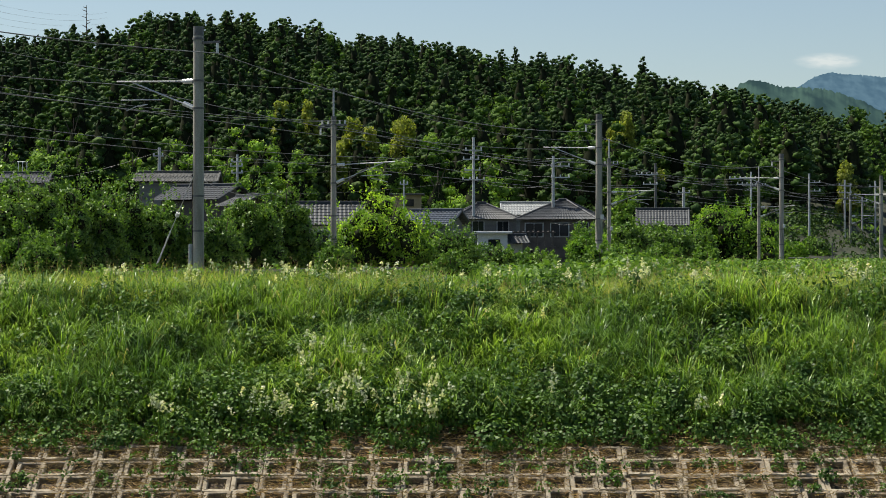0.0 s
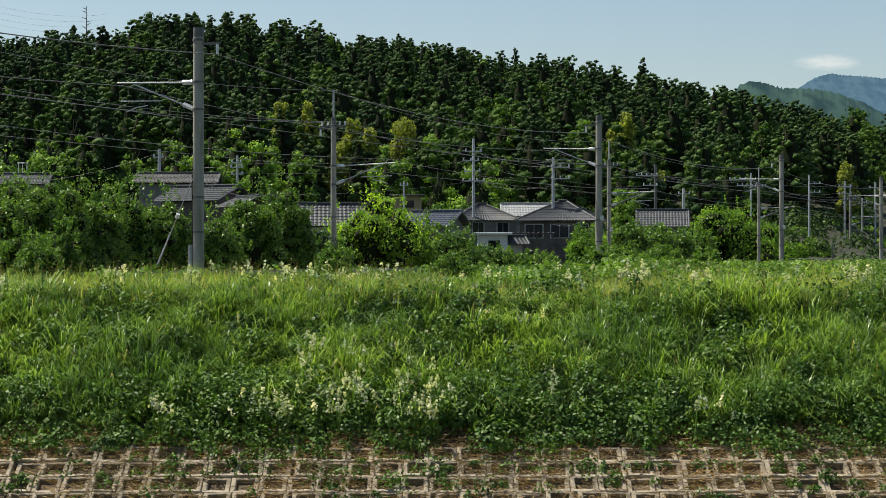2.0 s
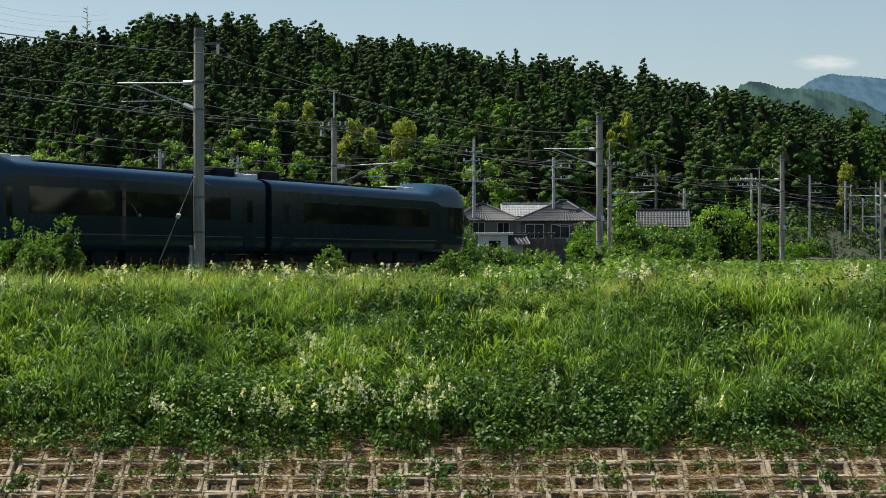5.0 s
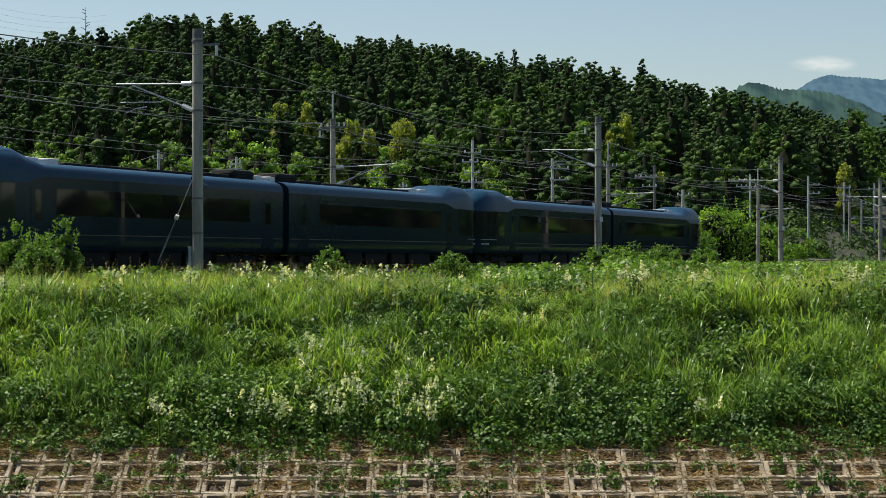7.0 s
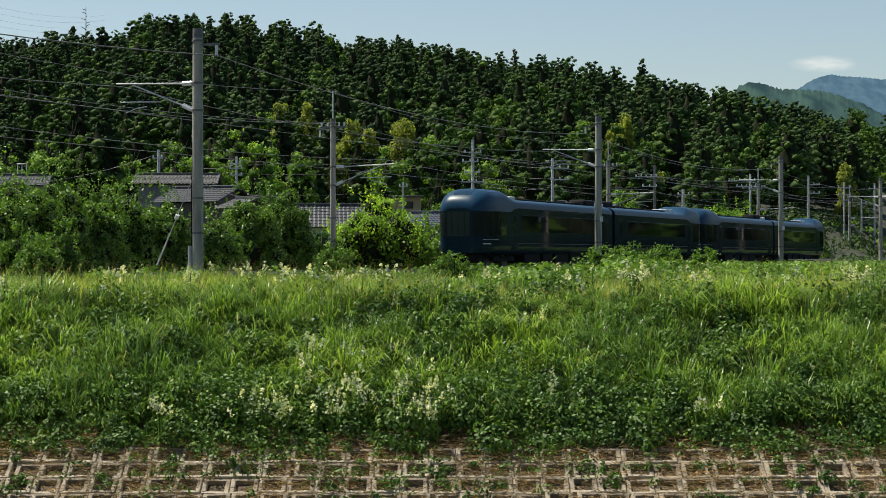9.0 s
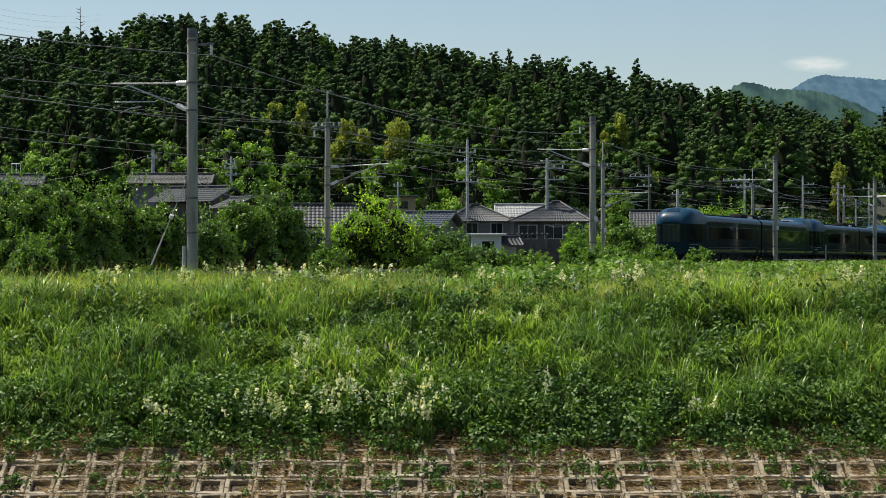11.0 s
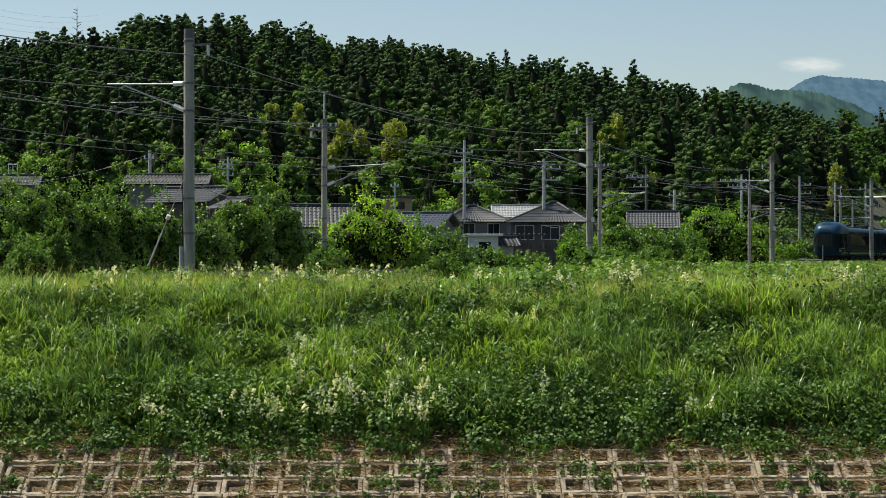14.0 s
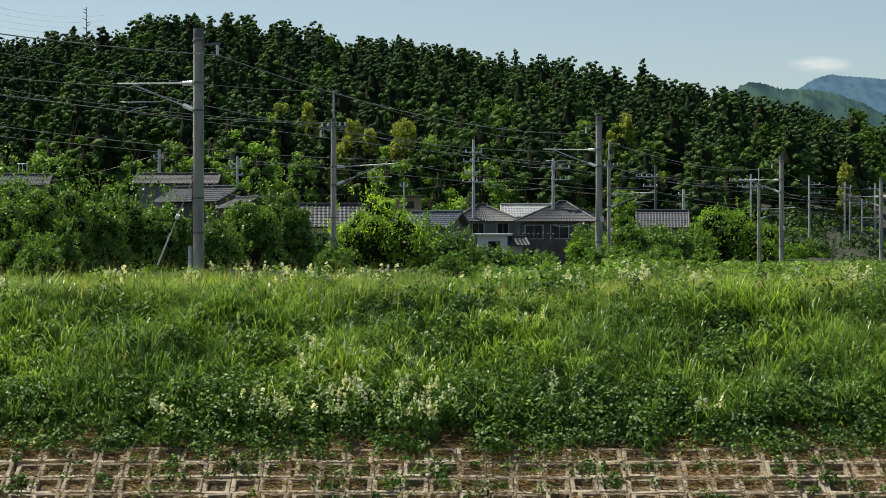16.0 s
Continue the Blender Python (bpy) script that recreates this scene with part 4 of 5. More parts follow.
def tree(px, top_y, width_px, depth, material, label, kind="broad"):
    """A single tree; bearing, top and spread are given as angles on the scale of the fan."""
    x = (px - 784) / FOC * depth
    z0 = float(land(x, depth))
    high = (456 - top_y) / FOC * depth + EYE - z0
    w = width_px / FOC * depth
    t = thing("tree", pose(x, depth, z0 - 0.3), label, "tree", "trees of the hill")
    if kind == "cone":
        outer, inner = conifer(1300, 0.0, high, w, 0.8, 50)
    elif kind == "plume":
        # leaning culms that end in drooping tufts
        k = 34
        q, a = RNG.uniform(0.25, 0.97, k), RNG.uniform(0, 6.28, k)
        out = w * 0.42 * np.sqrt(RNG.uniform(0, 1, k)) * (1.15 - q) ** 0.5
        c = np.stack([out * np.cos(a), out * np.sin(a), high * q], 1)
        outer = boughs(c, w * RNG.uniform(0.08, 0.17, k), 2400, 0.17, 1.5, -0.9)
        inner = core([(w * 0.1, high * 0.1), (w * 0.22, high * 0.35), (w * 0.18, high * 0.6), (w * 0.04, high * 0.8)])
    else:
        k = 60
        d = unit(RNG.normal(size=(k, 3)))
        d[:, 2] = np.abs(d[:, 2])
        c = d * RNG.uniform(0.3, 0.9, (k, 1)) * [w / 2, w / 2, high * 0.76] + [0, 0, high * 0.16]
        outer = boughs(c, w * RNG.uniform(0.07, 0.16, k), int(4300 * max(w / 6, 0.8)), 0.16, 0.75)
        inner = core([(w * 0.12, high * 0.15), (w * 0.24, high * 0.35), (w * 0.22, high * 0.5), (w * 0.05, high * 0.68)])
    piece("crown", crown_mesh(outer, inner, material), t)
    tr = rod(B(), (0, 0, 0), (0, 0, high * 0.8), 0.22, 0.05, 8)
    for k in range(6):
        a = k * 2.4
        rod(tr, (0, 0, high * (0.35 + 0.06 * k)), (w * 0.25 * math.cos(a), w * 0.25 * math.sin(a), high * (0.5 + 0.07 * k)), 0.08, 0.02, 6)
    part("trunk", tr, BARK, t)
    return t


T1, T2, T3 = "leafy green broadleaf tree at the foot of the hill", "slender pale yellow green bamboo plume", "tall pointed dark conifer on the ridge"
for px, ty, w, d in ((85, 200, 100, 214), (10, 225, 90, 216), (130, 170, 60, 226), (235, 235, 70, 213), (455, 160, 90, 226), (460, 215, 110, 213), (390, 265, 80, 211), (320, 265, 80, 210), (690, 180, 80, 230), (775, 262, 80, 208),
                     (850, 240, 130, 205), (370, 205, 90, 214), (420, 190, 90, 220), (525, 235, 90, 216), (690, 225, 90, 217), (590, 165, 70, 238), (640, 150, 70, 246), (765, 205, 80, 224), (320, 215, 80, 218), (560, 120, 70, 262), (1030, 180, 60, 240), (180, 285, 70, 207), (1110, 300, 70, 215), (1545, 280, 60, 330)):
    tree(px, ty, w, d, BROAD_LIGHT, T1)
tree(268, 4, 84, 338, CONIFER_MID, "tall ragged dark tree standing over the ridge")
for px, ty, w, d in ((498, 180, 44, 232), (550, 182, 44, 234), (625, 208, 60, 224), (655, 225, 50, 222), (715, 212, 66, 224), (1108, 198, 44, 236), (1085, 215, 40, 238), (1155, 300, 60, 224), (1500, 290, 50, 240), (600, 250, 50, 218)):
    tree(px, ty, w, d, BAMBOO, T2, "plume")
for px, ty, w, d in ((1138, 96, 34, 345), (912, 80, 24, 345), (705, 56, 28, 342), (728, 63, 26, 343), (774, 70, 26, 343), (677, 66, 30, 341), (480, 38, 36, 341), (400, 18, 44, 343), (345, 18, 40, 341), (130, 42, 40, 342), (965, 90, 26, 340), (1280, 148, 24, 338), (860, 105, 34, 300), (600, 70, 40, 335)):
    tree(px, ty, w, d, CONIFER, T3, "cone")


# ---- village ----
TILE = grainy("grey_roof_tile", [(0.3, (0.022, 0.026, 0.032)), (0.7, (0.05, 0.056, 0.064))], 1.5, 12, 0.62)
TILE_NAVY = grainy("navy_roof_tile", [(0.3, (0.035, 0.045, 0.065)), (0.7, (0.08, 0.095, 0.12))], 1.5, 12, 0.45)
TILE_PALE = grainy("pale_metal_roof", [(0.3, (0.22, 0.23, 0.23)), (0.7, (0.34, 0.35, 0.35))], 1.0, 10, 0.5)
TILE_BROWN = grainy("weathered_slate_roof", [(0.3, (0.055, 0.055, 0.052)), (0.7, (0.1, 0.1, 0.096))], 1.2, 12, 0.8)
PLASTER = grainy("cream_plaster", [(0.3, (0.5, 0.46, 0.37)), (0.7, (0.62, 0.57, 0.47))], 1.0, 15, 0.9)
GREY_WALL = grainy("grey_siding", [(0.3, (0.13, 0.13, 0.13)), (0.7, (0.22, 0.22, 0.215))], 1.0, 15, 0.85, stretch=(0.2, 0.2, 3))
DARK_WALL = grainy("dark_timber_wall", [(0.3, (0.06, 0.05, 0.045)), (0.7, (0.13, 0.11, 0.1))], 1.5, 15, 0.85)
OCHRE = grainy("ochre_wall", [(0.3, (0.3, 0.23, 0.13)), (0.7, (0.42, 0.33, 0.2))], 1.0, 15, 0.9)
PANE = mat("window_glass", 0.06, 0.0, 0.6)[0]
PANE.node_tree.nodes["Principled BSDF"].inputs["Base Color"].default_value = (0.02, 0.024, 0.026, 1)


def slope_panel(bm, length, run, rise, hip0, hip1, turn, pitch=0.27):
    """A tiled roof slope: eave along x from 0 to length at y = 0, rising to y = run; hips cut its ends."""
    cols = max(int(length / pitch), 4)
    rows = 7
    h = math.hypot(run, rise)
    nrm = Vector((0, -rise, run)).normalized()
    grid = []
    for j in range(rows):
        for half in (0, 1):
            line = []
            v = (j + half * 0.98) / rows
            for i in range(cols * 3 + 1):
                u = i / (cols * 3)
                x0, x1 = hip0 * v, length - hip1 * v
                bumpz = (0.0, 0.045, 0.03)[i % 3] + (0.03 if half == 0 else 0.0)
                p = Vector((x0 + (x1 - x0) * u, run * v, rise * v)) + nrm * bumpz
                line.append(bm.verts.new(turn @ p))
            grid.append(line)
    for a, b in zip(grid, grid[1:]):
        for i in range(len(a) - 1):
            bm.faces.new((a[i], a[i + 1], b[i + 1], b[i]))
    return bm


def house(px, depth, w, d, eave, ridge, yaw, wall, roof, label, hip=False, windows=(), over=0.45):
    """A house at that bearing; eave and ridge heights over the rails."""
    x = (px - 784) / FOC * depth
    t = thing("house", pose(x, depth + d / 2, -0.5, 0, 0, yaw), label, "house", "houses of the village")
    e, r = eave + 0.5, ridge + 0.5
    part("wall", box(B(), -w / 2, w / 2, -d / 2, d / 2, -0.1, e - 0.04), wall, t)
    L, run = w + 2 * over, d / 2 + over
    rise = r - e
    cut = run * 0.95 if hip else 0.0
    hw = L / 2
    rb = B()
    slope_panel(rb, L, run, rise, cut, cut, pose(-hw, -run, e))
    slope_panel(rb, L, run, rise, cut, cut, pose(hw, run, e, 0, 0, 180))
    if hip:
        slope_panel(rb, 2 * run, cut, rise, run, run, pose(hw, -run, e, 0, 0, 90))
        slope_panel(rb, 2 * run, cut, rise, run, run, pose(-hw, run, e, 0, 0, -90))
    roof_ob = part("roof", rb, roof, t)
    for s in (1, -1):
        if not hip:
            g = B()
            vs = [g.verts.new((s * (w / 2 - dx), y, z)) for dx in (0.0, 0.12) for y, z in ((-d / 2, e - 0.05), (d / 2, e - 0.05), (0, r - 0.12))]
            g.faces.new(vs[:3])
            g.faces.new(vs[3:])
            for i in range(3):
                g.faces.new((vs[i], vs[(i + 1) % 3], vs[3 + (i + 1) % 3], vs[3 + i]))
            part("gable", g, wall, t)
            vb = B()
            for k in (1, -1):
                rod(vb, (s * hw, k * run, e + 0.02), (s * hw, 0, r + 0.03), 0.09, None, 6)
            part("verge", vb, roof, roof_ob)
    part("ridge_cap", box(B(), -hw + cut - 0.1, hw - cut + 0.1, -0.14, 0.14, r - 0.05, r + 0.2, 0.05), roof, roof_ob)
    if hip:
        hb = B()
        for sx in (1, -1):
            for sy in (1, -1):
                rod(hb, (sx * hw, sy * run, e + 0.04), (sx * (hw - cut), 0, r + 0.06), 0.1, None, 6)
        part("hip_ridge", hb, roof, roof_ob)
    for wx, wz, ww, wh in windows:
        f = part("window", box(B(), wx - ww / 2 - 0.06, wx + ww / 2 + 0.06, -d / 2 - 0.05, -d / 2 + 0.02, wz + 0.5 - 0.06, wz + 0.5 + wh + 0.06), STEEL, t)
        for k in (0, 1):
            x0 = wx - ww / 2 + k * ww / 2 + 0.02
            part("pane", box(B(), x0, x0 + ww / 2 - 0.04, -d / 2 - 0.06, -d / 2 - 0.03, wz + 0.5, wz + 0.5 + wh), PANE, f)
    return t


house(307, 150, 5.8, 6, 6.45, 7.3, 3, GREY_WALL, TILE_BROWN, "long house with a low weathered grey brown roof")
house(358, 128, 4.3, 5.0, 4.35, 5.4, -24, DARK_WALL, TILE, "traditional house with a blue grey tiled gable roof")
house(436, 124, 2.0, 2.4, 3.85, 4.5, -55, DARK_WALL, TILE, "small tiled annex with a gable end")
house(600, 125, 5.0, 5, 2.6, 4.1, 4, PLASTER, TILE, "cream plastered house with a grey tiled roof", windows=((-1.3, 1.3, 0.9, 0.9), (-0.1, 1.3, 0.7, 0.9)))
house(772, 130, 2.8, 4, 2.7, 3.7, -18, GREY_WALL, TILE_NAVY, "small house with a navy tiled roof")
house(853, 165, 5.4, 5, 3.75, 5.2, 8, GREY_WALL, TILE, "grey sided house under a dark hipped roof", True, ((-0.7, 2.7, 1.0, 0.9), (1.5, 2.7, 1.0, 0.9)))
house(938, 182, 4.6, 5, 4.5, 5.7, 0, GREY_WALL, TILE_PALE, "house with a pale ribbed metal roof")
house(1000, 158, 6.2, 6, 3.6, 5.3, -14, DARK_WALL, TILE, "dark timber house under a hipped tiled roof", True, ((-1.9, 2.2, 1.5, 1.1), (0.3, 2.2, 1.5, 1.1), (2.2, 2.2, 1.0, 1.1)))
house(1178, 172, 3.9, 5, 3.3, 4.85, -6, GREY_WALL, TILE, "house with a ribbed dark tiled roof behind shrubs")
house(38, 172, 3.6, 5, 7.2, 8.2, 5, GREY_WALL, TILE, "house with a grey tiled roof among trees")


def flat_house(px, depth, w, d, top, wall, slab, label):
    x = (px - 784) / FOC * depth
    t = thing("flat_roof_house", pose(x, depth, -0.5), label, "house", "houses of the village")
    part("wall", box(B(), -w / 2, w / 2, 0, d, -0.1, top + 0.38), wall, t)
    part("roof", box(B(), -w / 2 - 0.35, w / 2 + 0.35, -0.4, d + 0.3, top + 0.38, top + 0.55, 0.03), slab, t)
    part("window", box(B(), -w * 0.15, w * 0.25, -0.04, 0.02, top - 0.75, top - 0.05), PANE, t)
    return t


flat_house(720, 186, 2.8, 4, 6.7, OCHRE, TILE_BROWN, "ochre building with a flat brown roof")
flat_house(872, 140, 2.2, 3, 2.35, WHITE, WHITE, "low white shed with a thin flat roof")


def pergola(px, depth):
    """Dark open timber frame before the house, with a lean-to roof beside it."""
    x = (px - 784) / FOC * depth
    t = thing("pergola", pose(x, depth, -0.5), "dark weathered open timber frame before a house", "pergola")
    for k in range(6):
        for y in (0.0, 1.6):
            part("post", box(B(), k * 0.62 - 1.6, k * 0.62 - 1.52, y, y + 0.08, -0.1, 3.0), DARK_WALL, t)
    for y in (0.0, 1.6):
        for z in (1.75, 2.9):
            part("beam", box(B(), -1.75, 1.75, y - 0.02, y + 0.1, z, z + 0.1), DARK_WALL, t)
    for k in range(9):
        part("rafter", box(B(), k * 0.4 - 1.63, k * 0.4 - 1.57, -0.3, 2.0, 3.0, 3.07), DARK_WALL, t)
    return t


pergola(945, 150)
house(903, 142, 1.5, 2.2, 1.5, 2.1, 10, PLASTER, TILE, "small low outbuilding with a dark tiled roof")


def roof_frame(px, depth, z):
    x = (px - 784) / FOC * depth
    t = thing("rooftop_frame", pose(x, depth, z), "white metal frame standing on a rooftop", "frame")
    for k in (-0.4, 0.0, 0.4):
        part("upright", rod(B(), (k, 0, 0), (k, 0, 1.1), 0.04, None, 6), WHITE, t)
    part("crossbar", rod(B(), (-0.5, 0, 1.1), (0.5, 0, 1.1), 0.04, None, 6), WHITE, t)


roof_frame(40, 174.7, 8.2)

# ---- poles and wires of the village and the far track ----
for s in (-24.5, 21.2, 66.9, 113.4, 159.0):
    p = catenary_pole(s, -8.6, 7.8, 3.5, 1, 5.3, 0.15)
    part("mast", rod(B(), (0, 0, 8.2), (0, 0, 9.7), 0.05, None, 8), STEEL, p, "thin steel mast on top")
    part("crossarm", box(B(), -0.75, 0.75, -0.05, 0.05, 7.75, 7.85), DARK_STEEL, p)
    for k in (-0.65, -0.3, 0.35, 0.65):
        part("insulator", rod(B(), (k, 0, 7.85), (k, 0, 8.05), 0.05, None, 8), PORCELAIN, p)
    part("stay", rod(B(), (0.2, 0, 4.6), (2.0, 0, 5.6), 0.028, None, 8), DARK_STEEL, p)


def bearing(px, py, depth):
    return Vector(((px - 784) / FOC * depth, depth, EYE + (456 - py) / FOC * depth))


def utility_pole(px, top, depth, arms=(), r=0.14, material=None):
    p = bearing(px, top, depth)
    h = p.z + 0.5
    t = thing("utility_pole", pose(p.x, depth, -0.5), "slim grey utility pole with insulators on crossarms", "utility pole", "village utility poles")
    part("shaft", rod(B(), (0, 0, -0.2), (0, 0, h), r * 1.15, r * 0.8, 12), material or STEEL, t, smooth=True)
    for y, left, right in arms:
        z = bearing(px, y, depth).z + 0.5
        part("crossarm", box(B(), -left, right, -0.16 - r, -r, z - 0.05, z + 0.05), STEEL, t)
        n = max(int((left + right) / 0.42), 2)
        for k in range(n):
            x = -left + 0.08 + (left + right - 0.16) * k / (n - 1)
            if abs(x) > 0.12:
                part("insulator", rod(B(), (x, -0.12 - r, z + 0.05), (x, -0.12 - r, z + 0.24), 0.06, None, 8), PORCELAIN, t)
    return t


utility_pole(838, 247, 165, ((270, 0.75, 0.75), (286, 0.95, 0.5), (305, 0.8, 0.6), (322, 1.0, 1.0)))
utility_pole(979, 280, 160, ((298, 0.2, 1.4), (318, 0.2, 1.4)))
utility_pole(1160, 292, 190, ((313, 2.0, 0.2), (330, 1.3, 0.2)), material=DARK_STEEL)
utility_pole(1210, 335, 186, ((345, 0.6, 0.6),), 0.17)
utility_pole(1432, 311, 215, ((327, 0.1, 1.25), (342, 0.1, 1.25)), 0.13)
utility_pole(1495, 322, 232, ((332, 0.8, 0.8), (345, 0.8, 0.8)), 0.13)
utility_pole(1526, 352, 245, ((360, 0.6, 0.6),), 0.13)
utility_pole(1549, 324, 238, ((334, 0.8, 0.8),), 0.13)
utility_pole(1329, 308, 196, ((320, 2.3, 0.5), (330, 1.5, 0.6)), 0.12)
utility_pole(282, 265, 162, ((280, 0.5, 0.4),), 0.16)
utility_pole(420, 277, 160, ((290, 0.5, 0.4), (298, 0.6, 0.5), (310, 0.5, 0.5)), 0.12)
utility_pole(715, 322, 172, ((330, 0.4, 0.4),), 0.09)


def line(points, r=0.012, sag=0.3):
    wire([bearing(*p) for p in points], r, sag)


for y0, y1, y2 in ((268, 296, 313), (285, 316, 328), (322, 330, 340)):
    line([(420, y0 + 22, 160), (838, y0, 165), (979, y1, 160), (1160, y2, 190), (1329, y2 + 8, 196), (1495, y2 + 14, 232), (1600, y2 + 16, 250)], 0.012, 0.5)
line([(-60, 330, 160), (282, 272, 162), (420, 290, 160)], 0.016, 0.8)
line([(345, 315, 65.2), (480, 345, 90), (620, 372, 118)], 0.014, 0.35)
line([(1060, 372, 104.8), (979, 398, 158)], 0.014, 0.5)
FAR_S = (-70.0, -24.5, 21.2, 66.9, 113.4, 159.0, 205.0)
wire([along(s, -8.6, 9.2) for s in FAR_S], 0.012, 0.9)
for o in (-9.2, -8.0):
    wire([along(s, o, 7.55) for s in FAR_S], 0.013, 0.7)
wire([along(s, -5.62, 5.6) for s in FAR_S], 0.013, 0.45)
wire([along(s, -5.62, 4.9) for s in FAR_S], 0.012, 0.03)
for k in range(4):
    line([(-80, -8 + k * 12, 420), (190, 26 + k * 9, 700)], 0.02, 2.5)


def guy():
    a, b = along(-9.73, 1.6, 0), bearing(343, 314, 64.6)
    foot = bearing(277, 474, 66)
    t = thing("guy_wire", pose(0, 0, 0), "slanting steel guy wire with a pale lower sleeve", "guy wire")
    mid = b.lerp(foot, 0.43)
    part("cable", rod(B(), b, foot, 0.014, None, 6), STEEL, t)
    part("insulator", rod(B(), b.lerp(foot, 0.41), b.lerp(foot, 0.45), 0.075, None, 10), PORCELAIN, t)
    part("sleeve", rod(B(), b.lerp(foot, 0.62), b.lerp(foot, 0.985), 0.028, None, 8), STEEL, t)


guy()
duct = tagged(part("cable_duct", rod(B(), along(-9.73, 1.6, -0.45) + Vector((-0.26, -0.06, 0)), along(-9.73, 1.6, 1.0) + Vector((-0.26, -0.06, 0)), 0.07, None, 10), STEEL), "short grey steel cable duct at the pole foot", "duct")
foot = along(-9.73, 1.6, 0) + Vector((-0.2, -0.08, 0))
tagged(part("cable", rod(B(), foot + Vector((0, 0, 1.0)), foot + Vector((0, 0, 3.4)), 0.02, None, 6), BLACK), "black cable running up the concrete pole", "cable")
post = thing("marker_post", pose((1473 - 784) / FOC * 140, 140, -0.45), "thin dark marker post in the weeds", "post")
part("shaft", rod(B(), (0, 0, -0.1), (0, 0, 2.0), 0.05, None, 8), DARK_STEEL, post)
part("rail", rod(B(), (-3.2, 0.3, 0.85), (0, 0, 0.9), 0.05, None, 8), DARK_STEEL, post)


def bare_tree():
    p = bearing(153, 100, 338)
    t = thing("dead_tree", pose(p.x, 338, 25), "bare dead tree rising over the forest", "tree")
    top = bearing(153, 12, 338).z - 25
    tr = rod(B(), (0, 0, 0), (0, 0, top), 0.22, 0.04, 8)
    rnd = random.Random(5)
    for k in range(16):
        z = top * (0.55 + 0.42 * k / 15)
        a, q = rnd.uniform(0, 6.28), (1.9 - 1.2 * k / 15)
        rod(tr, (0, 0, z), (q * math.cos(a), q * math.sin(a), z + q * 0.35), 0.09, 0.03, 5)
    part("branches", tr, BARK, t)


bare_tree()
for s, off, z in ((33.9, 1.6, 2.75), (66.9, -8.6, 2.6), (78.7, 1.6, 2.9)):
    p = along(s, off + 0.17, z)
    tagged(part("number_plate", box(B(), p.x - 0.09, p.x + 0.09, p.y - 0.2, p.y - 0.17, z - 0.14, z + 0.14, 0.01), WHITE), "small blank white plate fixed to a pole", "plate")


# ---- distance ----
# Bluish emission stands in for aerial haze over the mountains
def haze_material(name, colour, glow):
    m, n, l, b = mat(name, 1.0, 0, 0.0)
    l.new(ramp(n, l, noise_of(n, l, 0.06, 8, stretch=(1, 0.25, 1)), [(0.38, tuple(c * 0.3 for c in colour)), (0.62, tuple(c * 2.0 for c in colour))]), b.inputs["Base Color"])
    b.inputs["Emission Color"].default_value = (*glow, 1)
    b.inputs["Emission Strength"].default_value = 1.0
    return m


def mountain(name, depth, px, py, material, label, rough):
    xs = np.linspace(px[0], px[-1], 300)
    top = np.interp(xs, px, py)
    top = np.convolve(np.pad(top, 4, "edge"), np.ones(9) / 9, "valid")
    z = (456 - top) / FOC * depth + EYE
    rows = []
    for k in range(24):
        q = k / 23
        d = depth * (1 - 0.3 * q)
        xw = (xs - 784) / FOC * d
        zz = z * (1 - q) ** 1.1 - 5 * q + rough * lump(xw, np.full(len(xs), d), 0.035) * (0.12 + q) * (1 - q) + rough * 0.12 * RNG.normal(0, 1, len(xs)) * (k < 2)
        rows.append(np.stack([(xs - 784) / FOC * d, np.full(len(xs), d), zz], 1))
    v = np.concatenate(rows)
    w = len(xs)
    i = (np.arange(23)[:, None] * w + np.arange(w - 1)[None]).ravel()
    return tagged(new(name, mesh_of(name, v, np.stack([i, i + 1, i + w + 1, i + w], 1), material, True)), label, "mountain", kind="structure")


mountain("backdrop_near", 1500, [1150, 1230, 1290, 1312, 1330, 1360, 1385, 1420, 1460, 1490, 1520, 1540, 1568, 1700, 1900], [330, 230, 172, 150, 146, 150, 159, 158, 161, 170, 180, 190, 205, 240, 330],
         haze_material("hazy_wooded_mountain", (0.014, 0.024, 0.016), (0.022, 0.046, 0.055)), "wooded mountain beyond the valley with a painted haze glow", 5.0)
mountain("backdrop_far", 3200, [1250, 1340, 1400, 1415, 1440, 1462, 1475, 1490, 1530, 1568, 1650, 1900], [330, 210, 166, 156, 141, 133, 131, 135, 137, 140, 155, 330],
         haze_material("haze_blue_mountain", (0.012, 0.018, 0.02), (0.055, 0.11, 0.165)), "distant mountain ridge with a painted blue haze glow", 5.0)


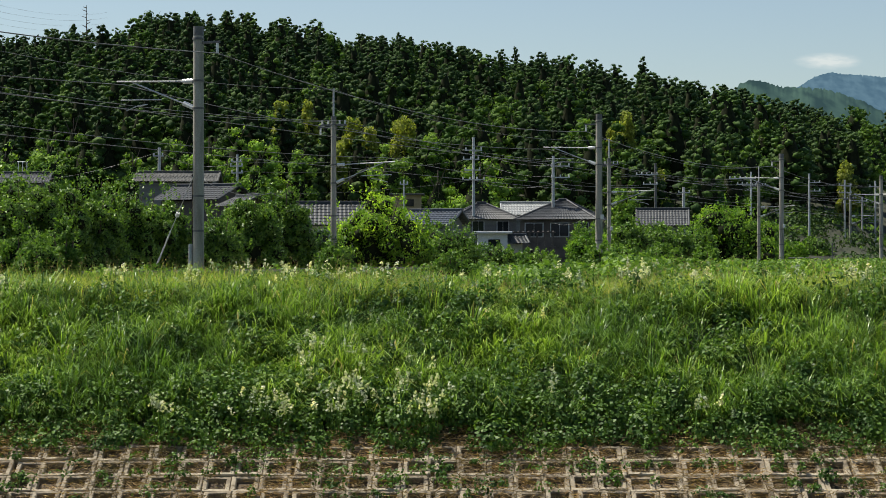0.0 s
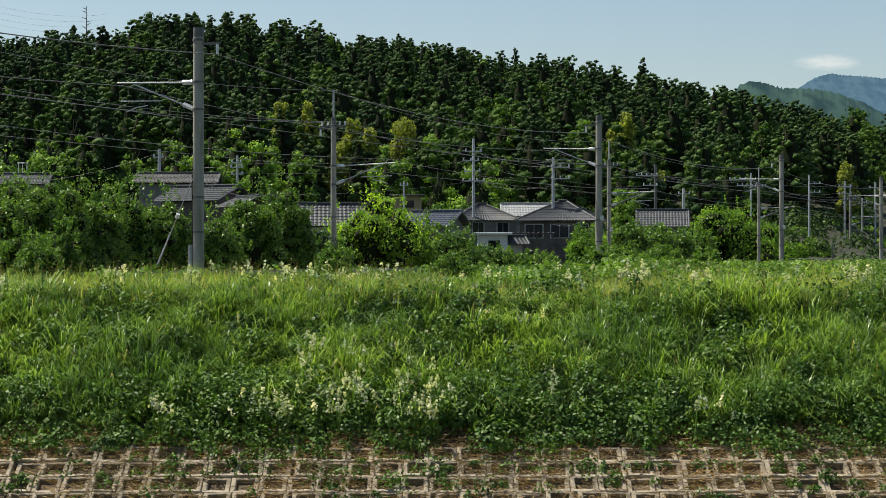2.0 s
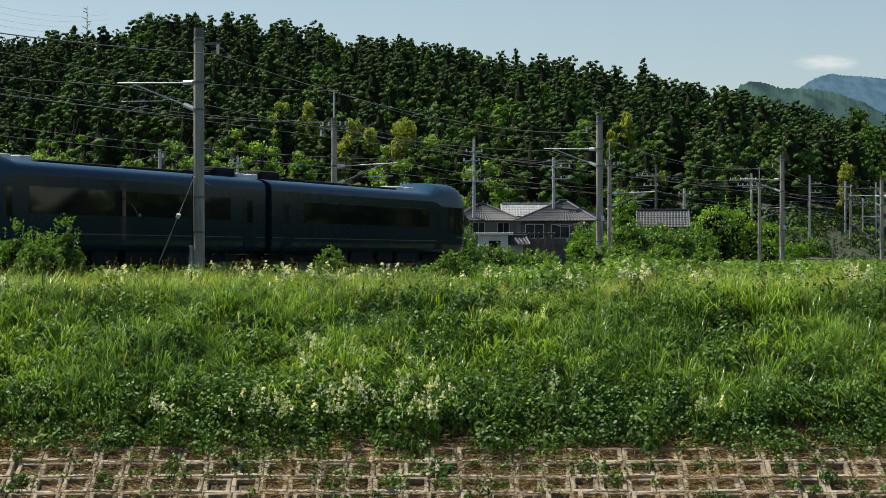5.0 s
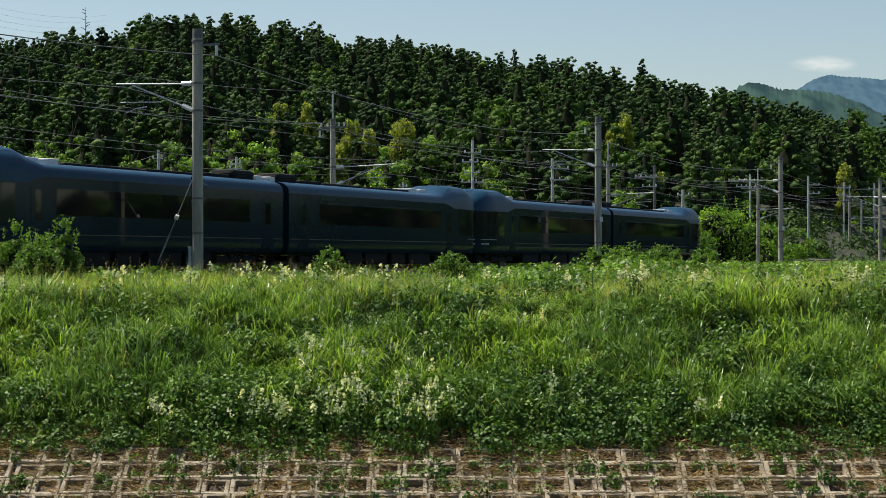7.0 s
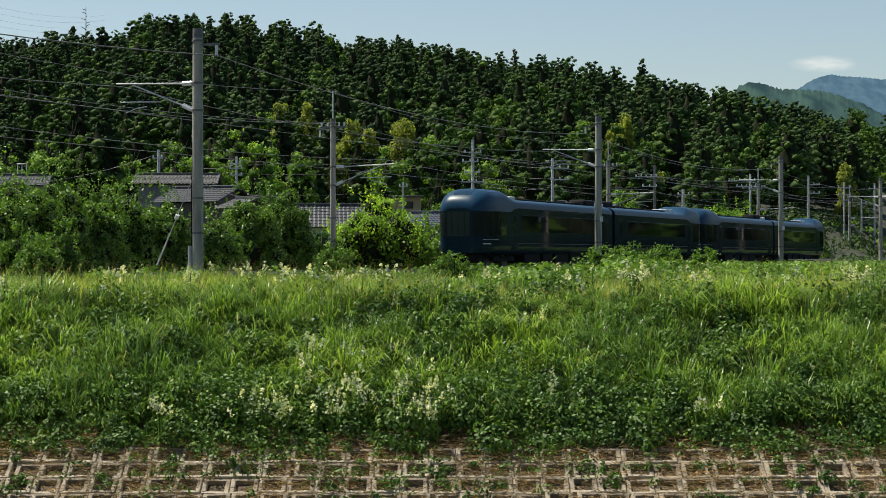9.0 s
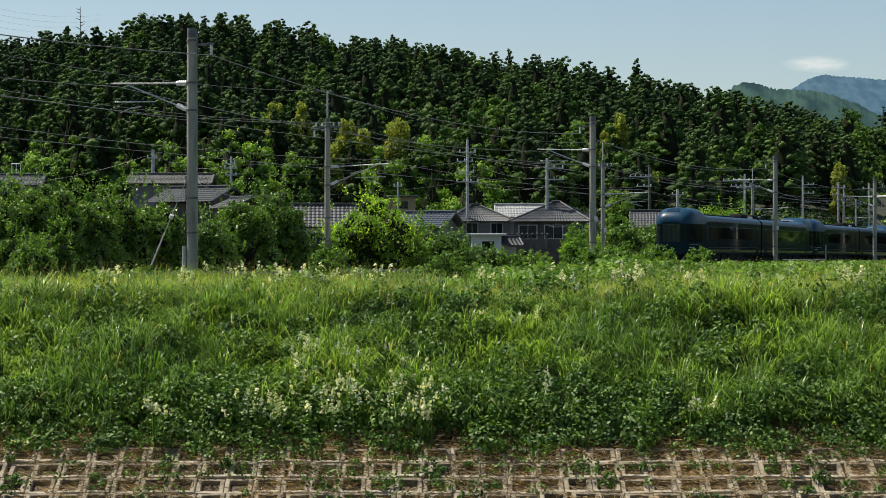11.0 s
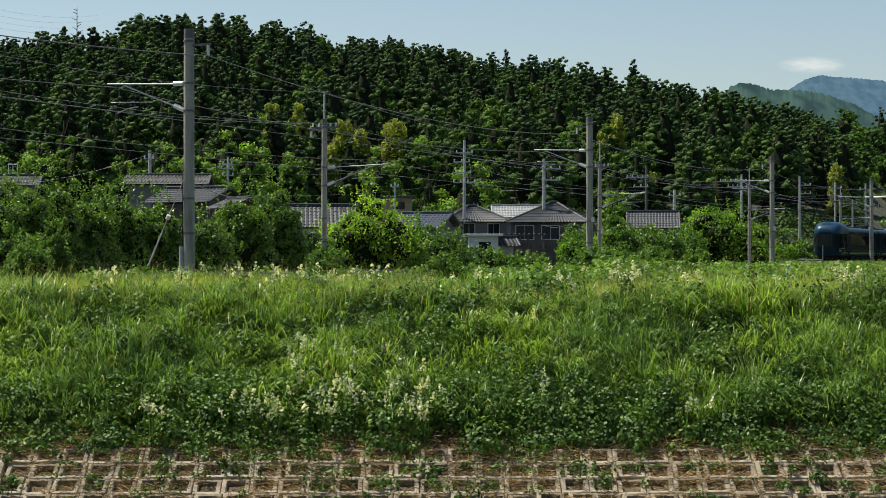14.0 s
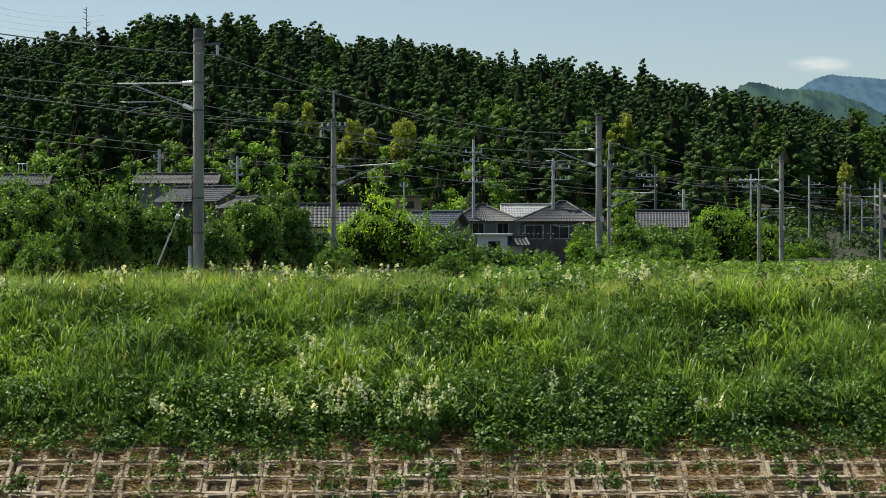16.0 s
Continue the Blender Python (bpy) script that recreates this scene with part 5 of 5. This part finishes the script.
def right_hill():
    con, bro = [conifer(500, k=30) for _ in range(3)], [broad(500, 11, 3.4, 0.28, 26) for _ in range(3)]
    cp, bp = [], []
    for y in np.arange(330, 470, 8):
        for fan in np.arange(1490, 1640, 8 / y * FOC):
            yy, ff = y + RNG.normal(0, 2), fan + RNG.normal(0, 22)
            x = (ff - 784) / FOC * yy
            (bp if RNG.uniform() < 0.7 else cp).append((x, yy, float(land(x, yy)) - 0.5, RNG.uniform(0.6, 1.05), 1.1))
    for y in np.arange(236, 330, 7):
        for fan in np.arange(1455, 1640, 7 / y * FOC):
            yy, ff = y + RNG.normal(0, 2), fan + RNG.normal(0, 15)
            x = (ff - 784) / FOC * yy
            if yy > 262 and RNG.uniform() < (0.95 if ff < 1525 else 0.45):
                z = float(land(x, yy))
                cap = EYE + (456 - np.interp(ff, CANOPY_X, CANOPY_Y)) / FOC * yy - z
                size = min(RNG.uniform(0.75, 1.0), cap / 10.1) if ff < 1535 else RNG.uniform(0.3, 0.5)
                if size > 0.25:
                    bp.append((x, yy, z - 0.4, size, 1.0))
    planted(con, cp, CONIFER, "far_conifers", "dark conifers on the next hill")
    planted(bro, bp, BROAD, "far_broadleaf_woods", "sunlit green woods on the next hill")


right_hill()
g = thing("guardrail", pose(0, 0, 0), "pale roadside guardrail on the far embankment", "guardrail")
ra, rb_ = bearing(1528, 350, 300), bearing(1640, 345, 290)
part("rail", rod(B(), ra, rb_, 0.16, None, 6), WHITE, g)
for k in range(6):
    q = ra.lerp(rb_, k / 5)
    part("post", rod(B(), (q.x, q.y, float(land(q.x, q.y)) - 0.2), q, 0.08, None, 6), STEEL, g)


def cloud():
    m, n, l, b = mat("cloud", 1.0, 0, 0)
    tc = n.new("ShaderNodeTexCoord")
    gr = n.new("ShaderNodeTexGradient")
    gr.gradient_type = "SPHERICAL"
    l.new(tc.outputs["Object"], gr.inputs[0])
    ns = noise_of(n, l, 2.6, 6, stretch=(1, 1, 1))
    mul = n.new("ShaderNodeMath")
    mul.operation = "MULTIPLY"
    l.new(gr.outputs[1], mul.inputs[0])
    l.new(ns, mul.inputs[1])
    soft = ramp(n, l, mul.outputs[0], [(0.06, (0, 0, 0)), (0.4, (0.62, 0.62, 0.62))])
    em, tr, ms = n.new("ShaderNodeEmission"), n.new("ShaderNodeBsdfTransparent"), n.new("ShaderNodeMixShader")
    em.inputs[0].default_value, em.inputs[1].default_value = (0.66, 0.68, 0.68, 1), 0.9
    l.new(soft, ms.inputs[0])
    l.new(tr.outputs[0], ms.inputs[1])
    l.new(em.outputs[0], ms.inputs[2])
    l.new(ms.outputs[0], n["Material Output"].inputs[0])
    bm = B()
    bm.faces.new([bm.verts.new((x, y, 0)) for x, y in ((-1, -1), (1, -1), (1, 1), (-1, 1))])
    ob = part("cloud", bm, m)
    ob.scale = (85, 22, 1)
    return tagged(ob, "small thin white cloud low in the sky", "cloud", kind="structure")


CLOUD = cloud()

# ---- blocks ----
revetment()


def motions():
    for car, k, back in CARS:
        walk(car, [(t, car_pose(s + k, back)) for t, s in TRAIN])
    a, b = bearing(1466, 112, 3900), bearing(1453, 114, 3900)
    walk(CLOUD, [(0, pose(*a, 90, 0, 0)), (16, pose(*b, 90, 0, 0))])


motions()
